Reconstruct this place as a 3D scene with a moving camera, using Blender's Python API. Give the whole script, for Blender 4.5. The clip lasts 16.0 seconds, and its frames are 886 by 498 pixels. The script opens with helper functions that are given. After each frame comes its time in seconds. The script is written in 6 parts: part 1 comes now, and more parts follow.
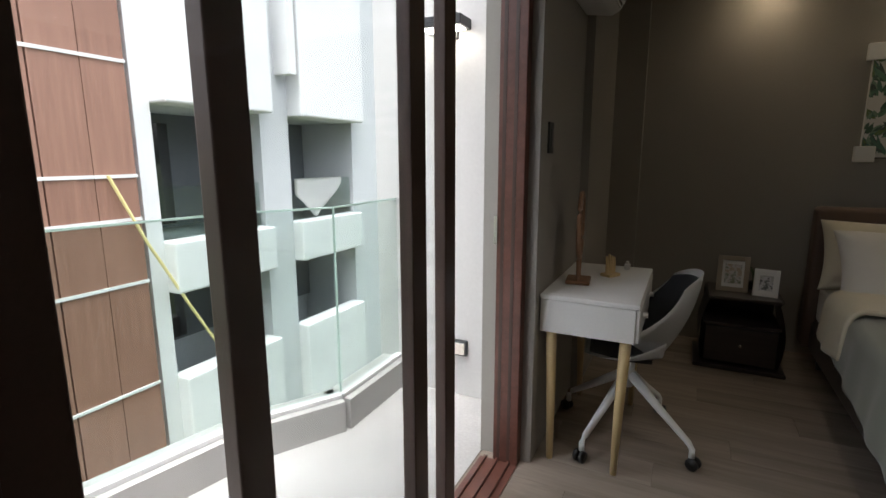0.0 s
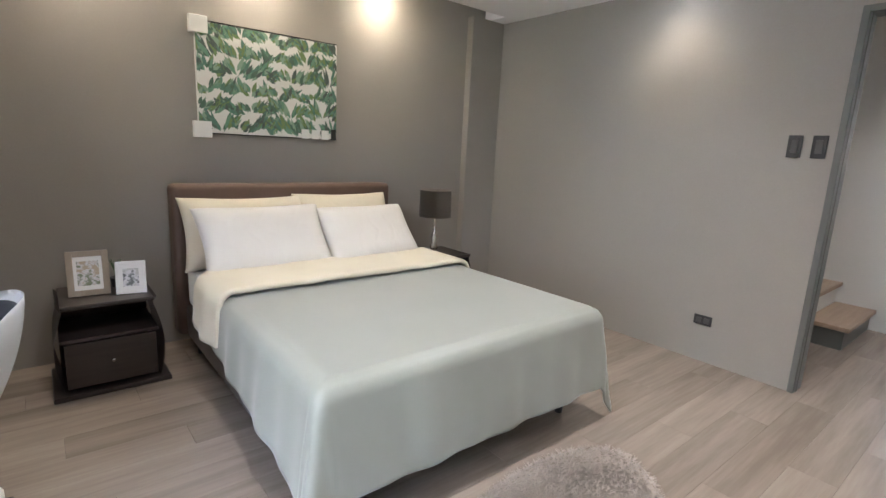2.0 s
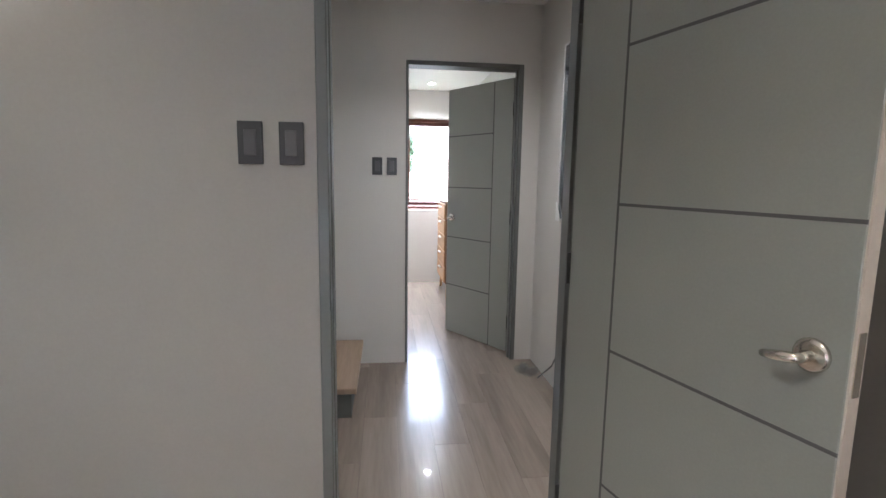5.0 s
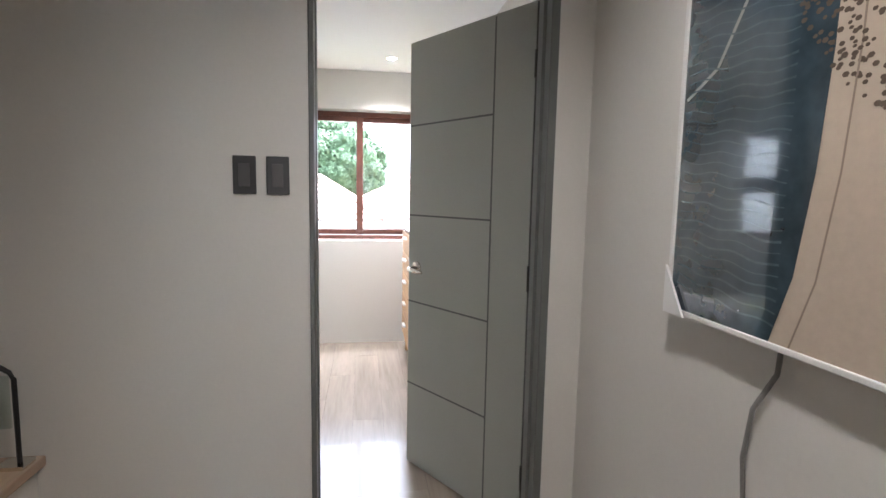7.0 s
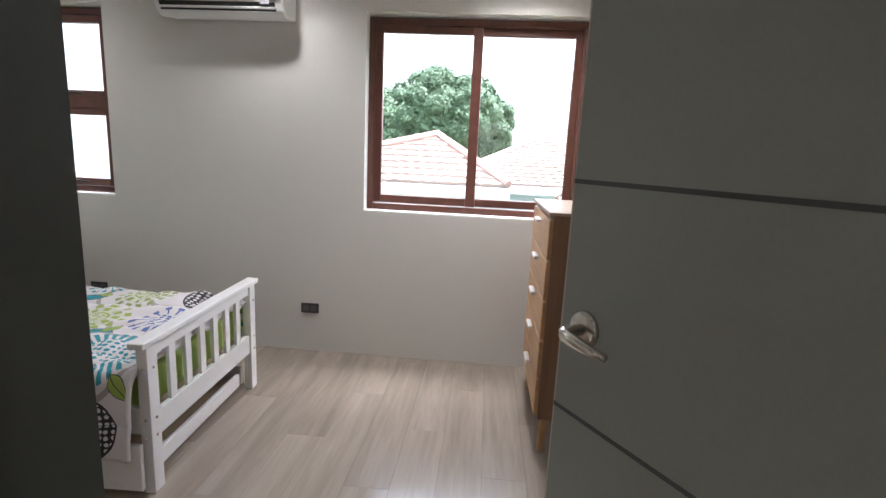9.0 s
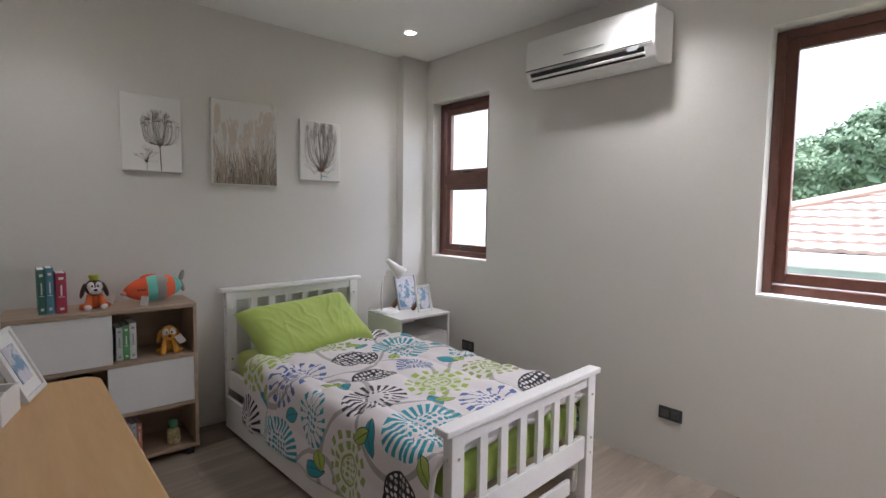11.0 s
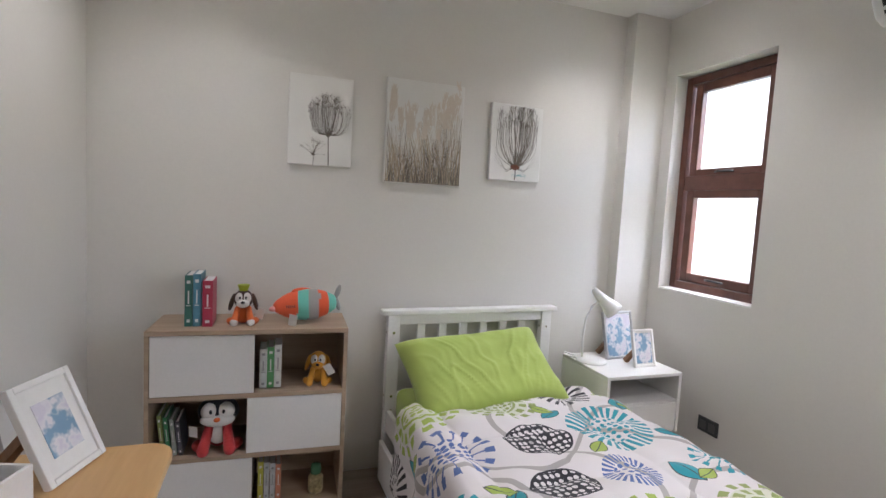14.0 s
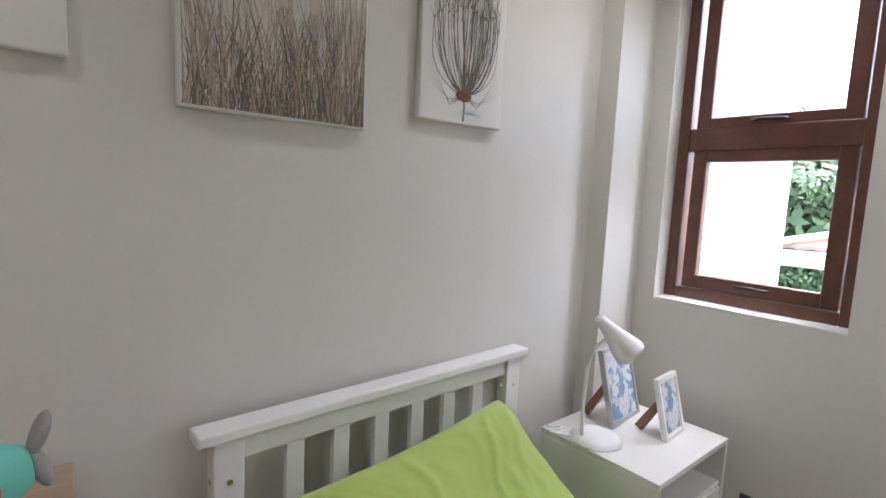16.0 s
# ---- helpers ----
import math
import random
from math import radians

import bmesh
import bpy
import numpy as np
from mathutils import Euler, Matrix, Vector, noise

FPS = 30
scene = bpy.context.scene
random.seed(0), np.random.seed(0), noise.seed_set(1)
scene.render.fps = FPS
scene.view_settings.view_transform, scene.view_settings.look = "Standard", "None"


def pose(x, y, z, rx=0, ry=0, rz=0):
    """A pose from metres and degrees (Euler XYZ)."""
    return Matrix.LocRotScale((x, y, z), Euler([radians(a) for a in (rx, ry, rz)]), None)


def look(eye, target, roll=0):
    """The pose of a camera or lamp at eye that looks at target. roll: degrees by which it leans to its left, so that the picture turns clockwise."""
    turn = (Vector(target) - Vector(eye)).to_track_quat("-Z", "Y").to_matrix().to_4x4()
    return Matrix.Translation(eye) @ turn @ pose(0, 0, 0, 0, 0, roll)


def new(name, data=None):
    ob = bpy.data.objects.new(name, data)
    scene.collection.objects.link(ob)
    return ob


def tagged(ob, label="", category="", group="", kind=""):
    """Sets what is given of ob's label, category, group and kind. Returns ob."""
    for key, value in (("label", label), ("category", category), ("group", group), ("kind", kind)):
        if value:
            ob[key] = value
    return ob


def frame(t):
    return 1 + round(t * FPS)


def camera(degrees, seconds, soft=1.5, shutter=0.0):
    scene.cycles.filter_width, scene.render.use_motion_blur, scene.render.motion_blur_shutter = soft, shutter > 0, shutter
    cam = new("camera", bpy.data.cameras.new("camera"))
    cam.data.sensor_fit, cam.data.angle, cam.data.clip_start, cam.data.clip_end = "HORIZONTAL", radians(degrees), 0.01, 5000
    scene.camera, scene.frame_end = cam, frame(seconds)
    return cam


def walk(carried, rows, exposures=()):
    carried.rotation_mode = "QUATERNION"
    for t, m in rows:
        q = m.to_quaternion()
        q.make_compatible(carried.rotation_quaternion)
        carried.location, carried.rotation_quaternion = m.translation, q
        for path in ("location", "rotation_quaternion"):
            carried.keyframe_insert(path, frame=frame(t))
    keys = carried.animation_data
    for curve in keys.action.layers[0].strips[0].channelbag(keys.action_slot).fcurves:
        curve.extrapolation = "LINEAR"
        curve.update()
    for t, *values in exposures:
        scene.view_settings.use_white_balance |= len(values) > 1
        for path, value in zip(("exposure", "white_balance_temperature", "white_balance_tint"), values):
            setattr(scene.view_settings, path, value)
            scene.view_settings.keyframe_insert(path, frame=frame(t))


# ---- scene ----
cam = camera(83.8, 16.0)
PATH = [
    (0, (1.234, 3.032, 1.357), (0.363, 4.796, 0.994), -0.1),
    (0.5, (1.151, 3.154, 1.368), (0.738, 5.068, 0.962), 0.8),
    (1, (1.157, 3.237, 1.377), (1.243, 5.189, 0.95), 1.5),
    (1.5, (1.236, 3.44, 1.364), (1.948, 5.262, 0.948), 2.7),
    (2, (1.39, 3.639, 1.326), (2.636, 5.151, 0.929), 2.8),
    (2.5, (1.527, 3.831, 1.327), (3.194, 4.87, 0.954), 2.0),
    (3, (1.741, 3.997, 1.329), (3.62, 4.574, 0.964), 1.6),
    (3.5, (2.08, 4.132, 1.334), (4.033, 4.403, 1.001), 1.3),
    (4, (2.436, 4.27, 1.334), (4.413, 4.284, 1.033), 1.2),
    (4.5, (2.851, 4.277, 1.336), (4.826, 4.135, 1.057), 1.3),
    (4.7, (2.998, 4.261, 1.334), (4.97, 4.075, 1.052), 1.1),
    (6.8, (4.908, 3.952, 1.367), (6.867, 3.623, 1.132), 0.9),
    (7, (5.085, 3.916, 1.372), (7.048, 3.6, 1.157), 1.1),
    (7.5, (5.518, 3.894, 1.369), (7.487, 3.617, 1.158), 1.3),
    (8, (5.902, 3.885, 1.342), (7.877, 3.699, 1.084), 1.6),
    (8.5, (6.242, 3.841, 1.323), (8.216, 3.749, 1.01), 1.7),
    (9, (6.605, 3.85, 1.307), (8.564, 4.013, 0.938), 2.7),
    (9.5, (6.846, 3.842, 1.283), (8.725, 4.397, 0.881), 3.3),
    (10, (6.988, 3.886, 1.258), (8.692, 4.835, 0.817), 3.4),
    (10.2, (7.028, 3.928, 1.246), (8.646, 5.019, 0.808), 3.3),
    (12.3, (7.221, 3.878, 1.43), (8.187, 5.611, 1.684), 0.5),
    (12.5, (7.244, 3.902, 1.426), (8.165, 5.664, 1.64), 1.2),
    (13, (7.309, 4.035, 1.383), (8.122, 5.861, 1.458), 1.9),
    (13.5, (7.41, 4.319, 1.364), (8.156, 6.174, 1.31), 2.4),
    (14, (7.563, 4.61, 1.334), (8.208, 6.496, 1.172), 3.1),
    (14.5, (7.654, 4.932, 1.319), (8.196, 6.843, 1.085), 3.1),
    (15, (7.663, 5.298, 1.336), (8.218, 7.201, 1.066), 3.0),
    (15.5, (7.734, 5.637, 1.33), (8.535, 7.449, 1.055), 2.7),
    (16, (7.842, 5.939, 1.308), (9.109, 7.47, 1.086), 2.7),
]
EXPOSURES = [(0, 2.1, 6300, 11), (0.6, 2.45, 6300, 11), (1.0, 3.15, 6200, 11), (1.5, 4.35, 6150, 12), (2.0, 4.8, 5550, 14), (2.5, 4.5, 5500, 14), (3.0, 4.65, 5450, 15), (3.5, 4.7, 5450, 14), (4.7, 4.55, 5450, 13), (6.8, 4.6, 5650, 13), (7.4, 4.5, 5750, 13), (8.0, 3.95, 5750, 13), (8.6, 3.6, 5750, 13), (9.2, 3.4, 5850, 13), (10.2, 3.2, 5900, 15), (12.3, 3.8, 5850, 15), (14, 3.9, 5850, 15), (15, 3.9, 5850, 15), (16, 3.7, 5850, 15)]
walk(cam, [(t, look(eye, target, roll)) for t, eye, target, roll in PATH], EXPOSURES)

# ---- world, sun and lamps ----
world = bpy.data.worlds.new("sky")
scene.world = world
world.use_nodes = True
wn = world.node_tree.nodes
sky = wn.new("ShaderNodeTexSky")
sky.sky_type, sky.sun_disc = "NISHITA", False
sky.sun_elevation, sky.sun_rotation = radians(73), radians(154)
sky.air_density, sky.dust_density, sky.ozone_density = 1.0, 6.0, 1.0
pale = wn.new("ShaderNodeHueSaturation")
pale.inputs["Saturation"].default_value = 0.35
world.node_tree.links.new(sky.outputs[0], pale.inputs["Color"])
world.node_tree.links.new(pale.outputs[0], wn["Background"].inputs[0])
wn["Background"].inputs[1].default_value = 0.15


def lamp(name, kind, m, watts, col, size=0.1, angle=90, blend=0.8):
    data = bpy.data.lights.new(name, kind)
    data.energy, data.color = watts, col
    if kind == "SPOT":
        data.spot_size, data.spot_blend, data.shadow_soft_size = radians(angle), blend, size
    if kind == "SUN":
        data.angle = radians(angle)
    ob = new(name, data)
    ob.matrix_world = m
    return ob


lamp("sun", "SUN", look((1.2, -2.5, 9), (0, 0, 0)), 0.7, (1.0, 0.96, 0.9), angle=40)
WARM, SOFT = (1.0, 0.78, 0.52), (1.0, 0.9, 0.76)
COVE_X = (1.62, 2.58, 3.50)
for cx in COVE_X:
    lamp("cove_spot", "SPOT", look((cx, 6.93, 2.54), (cx, 7.02, 1.2)), 1.25, WARM, 0.10, 145, 1.0)
lamp("wall_spot", "SPOT", look((4.52, 5.36, 2.43), (4.66, 5.36, 0)), 0.75, WARM, 0.06, 120, 1.0)
lamp("wall_spot", "SPOT", look((3.3, 3.45, 2.43), (3.3, 3.36, 0)), 1.9, WARM, 0.06, 125, 1.0)
# two added fill spots that brighten the bedroom, no known source
lamp("room_and_fill_spot", "SPOT", look((1.9, 4.6, 2.43), (1.9, 4.6, 0)), 4.0, SOFT, 0.05, 130, 0.9)
lamp("room_and_fill_spot", "SPOT", look((3.4, 4.9, 2.43), (3.4, 4.9, 0)), 4.0, SOFT, 0.05, 130, 0.9)
# hall and stairwell fill, added without a visible lamp
lamp("hall_fill", "SPOT", look((5.6, 3.75, 2.52), (5.6, 3.75, 0)), 3.4, SOFT, 0.05, 140, 0.9)
lamp("stair_fill", "SPOT", look((5.9, 5.6, 4.6), (5.9, 5.0, 0)), 26, (1, 0.98, 0.96), 0.3, 120, 0.9)
DOWNLIGHTS = ((7.29, 6.41, 1.5), (9.14, 6.51, 1.8), (9.19, 5.07, 3.6), (9.17, 3.70, 10.0))
for dx, dy, watts in DOWNLIGHTS:
    lamp("room_and_fill_spot", "SPOT", look((dx, dy, 2.435), (dx, dy, 0)), watts, (1, 0.94, 0.86), 0.04, 130, 0.9)


# ---- building helpers ----
def box(x0, x1, y0, y1, z0, z1, bm=None, bevel=0.0, seg=2):
    out = bmesh.new() if bm is None else bm
    m = Matrix.Translation(((x0 + x1) / 2, (y0 + y1) / 2, (z0 + z1) / 2)) @ Matrix.Diagonal((x1 - x0, y1 - y0, z1 - z0, 1))
    made = bmesh.ops.create_cube(out, size=1, matrix=m)["verts"]
    if bevel:
        edges = list({e for v in made for e in v.link_edges})
        bmesh.ops.bevel(out, geom=edges, offset=bevel, segments=seg, profile=0.5, affect="EDGES")
    return out


def sweep(points, radii, seg=10, bm=None, closed_ends=True):
    """A round tube along points; radii is a number or one for each point."""
    out = bmesh.new() if bm is None else bm
    pts = [Vector(p) for p in points]
    if not hasattr(radii, "__len__"):
        radii = [radii] * len(pts)
    rings = []
    for i, p in enumerate(pts):
        d = (pts[min(i + 1, len(pts) - 1)] - pts[max(i - 1, 0)]).normalized()
        side = d.cross(Vector((0, 0, 1)) if abs(d.z) < 0.95 else Vector((1, 0, 0))).normalized()
        up = side.cross(d)
        rings.append([out.verts.new(p + radii[i] * (math.cos(a) * side + math.sin(a) * up)) for a in np.linspace(0, 2 * math.pi, seg, endpoint=False)])
    for a, b in zip(rings, rings[1:]):
        for i in range(seg):
            out.faces.new((a[i], a[(i + 1) % seg], b[(i + 1) % seg], b[i]))
    if closed_ends:
        out.faces.new(rings[0][::-1])
        out.faces.new(rings[-1])
    return out


def lathe(profile, at=(0, 0, 0), seg=24, bm=None):
    """Turns (radius, height) pairs round the upright through at."""
    out = bmesh.new() if bm is None else bm
    rings = []
    for r, z in profile:
        rings.append([out.verts.new((at[0] + r * math.cos(a), at[1] + r * math.sin(a), at[2] + z)) for a in np.linspace(0, 2 * math.pi, seg, endpoint=False)])
    for a, b in zip(rings, rings[1:]):
        for i in range(seg):
            out.faces.new((a[i], a[(i + 1) % seg], b[(i + 1) % seg], b[i]))
    out.faces.new(rings[0][::-1])
    out.faces.new(rings[-1])
    return out


def blob(c, r, bm=None, seg=16, turn=(0, 0, 0), slot=0):
    out = bmesh.new() if bm is None else bm
    r = r if hasattr(r, "__len__") else (r, r, r)
    m = pose(*c, *turn) @ Matrix.Diagonal((*r, 1))
    vs = bmesh.ops.create_uvsphere(out, u_segments=seg, v_segments=max(8, seg // 2 + 2), radius=1, matrix=m)["verts"]
    for f in {f for v in vs for f in v.link_faces}:
        f.material_index, f.smooth = slot, True
    return out


def sheet(fn, nu, nv, bm=None, thick=0.0, uv=None):
    """A grid of points fn(i / nu, j / nv); with thick it gets a back, too."""
    out = bmesh.new() if bm is None else bm
    layer = out.loops.layers.uv.verify() if uv else None
    grid = [[out.verts.new(fn(i / nu, j / nv)) for j in range(nv + 1)] for i in range(nu + 1)]
    for i in range(nu):
        for j in range(nv):
            f = out.faces.new((grid[i][j], grid[i + 1][j], grid[i + 1][j + 1], grid[i][j + 1]))
            f.smooth = True
            if uv:
                for loop, (a, b) in zip(f.loops, ((i, j), (i + 1, j), (i + 1, j + 1), (i, j + 1))):
                    loop[layer].uv = uv(a / nu, b / nv)
    if thick:
        bmesh.ops.solidify(out, geom=out.faces[:], thickness=thick)
    return out


def ribbon(points, width, bm, normal=(0, -1, 0), taper=0.3):
    """A flat stroke of paint along points."""
    n = Vector(normal)
    lift = n * (0.0007 * (abs(sum(sum(p) for p in points)) * 977 % 1))
    pts = [Vector(p) + lift for p in points]
    rows = []
    for i, p in enumerate(pts):
        d = (pts[min(i + 1, len(pts) - 1)] - pts[max(i - 1, 0)]).normalized()
        s = d.cross(n).normalized() * width / 2 * (1 - (1 - taper) * i / (len(pts) - 1))
        rows.append((bm.verts.new(p - s), bm.verts.new(p + s)))
    for (a, b), (c, d) in zip(rows, rows[1:]):
        bm.faces.new((a, b, d, c))


def mesh_object(name, bm, material, smooth=False):
    me = bpy.data.meshes.new(name)
    bmesh.ops.recalc_face_normals(bm, faces=bm.faces[:])
    bm.to_mesh(me)
    bm.free()
    for m in material if isinstance(material, (list, tuple)) else [material]:
        me.materials.append(m)
    if smooth:
        me.polygons.foreach_set("use_smooth", [True] * len(me.polygons))
    return new(name, me)


def part(name, bm, material, parent, label="", smooth=False):
    ob = mesh_object(name, bm, material, smooth)
    ob.parent = parent
    return tagged(ob, label, kind="stuff" if name in ("drawing", "leaves", "dots") else "")


def thing(name, m, label, category, group=""):
    ob = new(name)
    ob.empty_display_size = 0.1
    ob.matrix_world = m
    return tagged(ob, label, category, group)


def solid(name, bm, material, label, category, group="", smooth=False, m=None):
    ob = mesh_object(name, bm, material, smooth)
    if m is not None:
        ob.matrix_world = m
    return tagged(ob, label, category, group)


def fixed(name, bm, material, label="", category="", smooth=False):
    return tagged(mesh_object(name, bm, material, smooth), label, category, "", "structure")


# ---- materials ----
def nodes_of(name):
    m = bpy.data.materials.new(name)
    m.use_nodes = True
    t = m.node_tree
    return m, t, t.nodes["Principled BSDF"]


def link(t, a, b):
    t.links.new(a, b)


def noise_node(t, vec, scale, detail=4, rough=0.55):
    n = t.nodes.new("ShaderNodeTexNoise")
    n.inputs["Scale"].default_value, n.inputs["Detail"].default_value, n.inputs["Roughness"].default_value = scale, detail, rough
    if vec is not None:
        link(t, vec, n.inputs["Vector"])
    return n


def ramp_node(t, fac, stops):
    r = t.nodes.new("ShaderNodeValToRGB")
    r.color_ramp.elements[0].position, r.color_ramp.elements[0].color = stops[0][0], (*stops[0][1], 1)
    r.color_ramp.elements[1].position, r.color_ramp.elements[1].color = stops[-1][0], (*stops[-1][1], 1)
    for pos, c in stops[1:-1]:
        r.color_ramp.elements.new(pos).color = (*c, 1)
    link(t, fac, r.inputs[0])
    return r


def bump_node(t, bsdf, height, strength, distance):
    b = t.nodes.new("ShaderNodeBump")
    b.inputs["Strength"].default_value, b.inputs["Distance"].default_value = strength, distance
    link(t, height, b.inputs["Height"])
    link(t, b.outputs[0], bsdf.inputs["Normal"])


def mix_node(t, fac, a, b, kind="MIX"):
    x = t.nodes.new("ShaderNodeMix")
    x.data_type, x.blend_type = "RGBA", kind
    for key, val in ((0, fac), (6, a), (7, b)):
        if isinstance(val, (int, float)):
            x.inputs[key].default_value = val
        elif isinstance(val, tuple):
            x.inputs[key].default_value = (*val, 1)
        else:
            link(t, val, x.inputs[key])
    return x.outputs[2]


def math_node(t, op, a, b=0.0):
    x = t.nodes.new("ShaderNodeMath")
    x.operation = op
    for i, val in enumerate((a, b)):
        if isinstance(val, (int, float)):
            x.inputs[i].default_value = val
        else:
            link(t, val, x.inputs[i])
    return x.outputs[0]


def paint(name, col, rough=0.5, metal=0.0, var=0.08, big=2.5, fine=60, bump=0.15, depth=0.001, sheen=0.0, coat=0.0):
    """A plain surface with stains at one scale and grain at another."""
    m, t, b = nodes_of(name)
    vec = t.nodes.new("ShaderNodeTexCoord").outputs["Object"]
    n1, n2 = noise_node(t, vec, big), noise_node(t, vec, fine, 3)
    tone = math_node(t, "ADD", math_node(t, "MULTIPLY", n1.outputs[0], 0.6), math_node(t, "MULTIPLY", n2.outputs[0], 0.4))
    lo, hi = tuple(c * (1 - var) for c in col), tuple(min(1, c * (1 + var)) for c in col)
    link(t, ramp_node(t, tone, ((0.35, lo), (0.65, hi))).outputs[0], b.inputs["Base Color"])
    rr = math_node(t, "ADD", math_node(t, "MULTIPLY", n1.outputs[0], 0.12), rough - 0.06)
    link(t, rr, b.inputs["Roughness"])
    b.inputs["Metallic"].default_value = metal
    b.inputs["Sheen Weight"].default_value, b.inputs["Coat Weight"].default_value = sheen, coat
    bump_node(t, b, n2.outputs[0], bump, depth)
    return m


def wood(name, dark, light, rough=0.45, stretch=(1.5, 22, 22), random_tone=0.0, coat=0.0, bump=0.12):
    """Grain along local x; random_tone lets each object differ."""
    m, t, b = nodes_of(name)
    vec = t.nodes.new("ShaderNodeTexCoord").outputs["Object"]
    info = t.nodes.new("ShaderNodeObjectInfo")
    shift = t.nodes.new("ShaderNodeVectorMath")
    shift.operation = "MULTIPLY_ADD"
    link(t, vec, shift.inputs[0])
    shift.inputs[1].default_value = stretch
    spread = t.nodes.new("ShaderNodeCombineXYZ")
    for i in range(3):
        link(t, math_node(t, "MULTIPLY", info.outputs["Random"], 37.0 + 11 * i), spread.inputs[i])
    link(t, spread.outputs[0], shift.inputs[2])
    n1, n2 = noise_node(t, shift.outputs[0], 1.0, 6, 0.6), noise_node(t, shift.outputs[0], 6.0, 3, 0.5)
    tone = math_node(t, "ADD", math_node(t, "MULTIPLY", n1.outputs[0], 0.75), math_node(t, "MULTIPLY", n2.outputs[0], 0.25))
    if random_tone:
        tone = math_node(t, "ADD", tone, math_node(t, "MULTIPLY", math_node(t, "SUBTRACT", info.outputs["Random"], 0.5), random_tone))
    link(t, ramp_node(t, tone, ((0.3, dark), (0.68, light))).outputs[0], b.inputs["Base Color"])
    link(t, math_node(t, "ADD", math_node(t, "MULTIPLY", n1.outputs[0], 0.15), rough - 0.07), b.inputs["Roughness"])
    b.inputs["Coat Weight"].default_value = coat
    bump_node(t, b, n2.outputs[0], bump, 0.001)
    return m


def cloth(name, col, var=0.08, weave=900, bump=0.3, rough=0.85, sheen=0.2):
    return paint(name, col, rough, 0, var, 3.0, weave, bump, 0.0006, sheen)


def glass(name, tint, gloss=0.03):
    m = bpy.data.materials.new(name)
    m.use_nodes = True
    t = m.node_tree
    t.nodes.remove(t.nodes["Principled BSDF"])
    clear, shine, mixed, face = (t.nodes.new("ShaderNode" + k) for k in ("BsdfTransparent", "BsdfGlossy", "MixShader", "LayerWeight"))
    clear.inputs[0].default_value = (*tint, 1)
    shine.inputs["Roughness"].default_value = gloss
    edge = math_node(t, "POWER", face.outputs["Facing"], 5.0)
    face.inputs["Blend"].default_value = 0.5
    link(t, math_node(t, "ADD", math_node(t, "MULTIPLY", edge, 0.8), 0.025), mixed.inputs[0])
    link(t, clear.outputs[0], mixed.inputs[1])
    link(t, shine.outputs[0], mixed.inputs[2])
    link(t, mixed.outputs[0], t.nodes["Material Output"].inputs[0])
    return m


def glow(name, col, strength):
    m, t, b = nodes_of(name)
    b.inputs["Base Color"].default_value = (*col, 1)
    b.inputs["Emission Color"].default_value = (*col, 1)
    b.inputs["Emission Strength"].default_value = strength
    return m


def shades(name, cols, rough=0.7, wash=0.35, pale=(0.9, 0.9, 0.86)):
    """One of several colours for each loose piece of a mesh."""
    m, t, b = nodes_of(name)
    geo = t.nodes.new("ShaderNodeNewGeometry")
    r = ramp_node(t, geo.outputs["Random Per Island"], tuple((i / len(cols), c) for i, c in enumerate(cols)))
    r.color_ramp.interpolation = "CONSTANT"
    n = noise_node(t, t.nodes.new("ShaderNodeTexCoord").outputs["Object"], 40, 3)
    link(t, mix_node(t, math_node(t, "MULTIPLY", n.outputs[0], wash), r.outputs[0], pale), b.inputs["Base Color"])
    b.inputs["Roughness"].default_value = rough
    return m


GREIGE = paint("greige_wall_paint", (0.34, 0.318, 0.285), 0.6, var=0.035, big=0.8, fine=90, bump=0.12)
PALE = paint("pale_wall_paint", (0.68, 0.66, 0.62), 0.6, var=0.025, big=0.8, fine=90, bump=0.12)
CEILING = paint("white_ceiling_paint", (0.84, 0.83, 0.81), 0.7, var=0.02, big=0.8, fine=80, bump=0.08)
PLANK = wood("grey_oak_plank", (0.225, 0.183, 0.147), (0.35, 0.296, 0.245), 0.22, (0.8, 10, 10), 0.20, 0.25, 0.05)
SLAB = paint("screed", (0.12, 0.10, 0.08), 0.8)
CONCRETE = paint("balcony_concrete", (0.42, 0.41, 0.40), 0.8, var=0.12, big=3, fine=70, bump=0.3)
WHITE_WALL = paint("white_render", (0.66, 0.66, 0.66), 0.75, var=0.05, big=1.2, fine=50, bump=0.2)
FACADE_GREY = paint("grey_render", (0.52, 0.53, 0.54), 0.75, var=0.05, big=1.2, fine=50, bump=0.2)
LOUVRE = wood("brown_cladding", (0.20, 0.10, 0.07), (0.30, 0.16, 0.115), 0.6, (14, 14, 0.8), 0.1)
# dark tone carries the shade inside the facade's recesses
RECESS_SHADE = paint("recess_shade", (0.12, 0.13, 0.14), 0.8)
BRONZE = paint("bronze_frame", (0.075, 0.045, 0.036), 0.38, 0.2, 0.12, 4, 120, 0.1)
REDWOOD = wood("red_brown_frame", (0.085, 0.030, 0.020), (0.15, 0.058, 0.040), 0.35, (14, 14, 14), 0.0, 0.2, 0.1)
DOOR_GREY = paint("grey_green_door_paint", (0.315, 0.328, 0.295), 0.42, var=0.05, big=2, fine=140, bump=0.1)
DOOR_EDGE = paint("raw_door_edge", (0.55, 0.50, 0.43), 0.6, var=0.06)
STEEL_FRAME = paint("dark_grey_frame", (0.15, 0.158, 0.15), 0.4, 0.1, 0.06, 3, 120, 0.1)
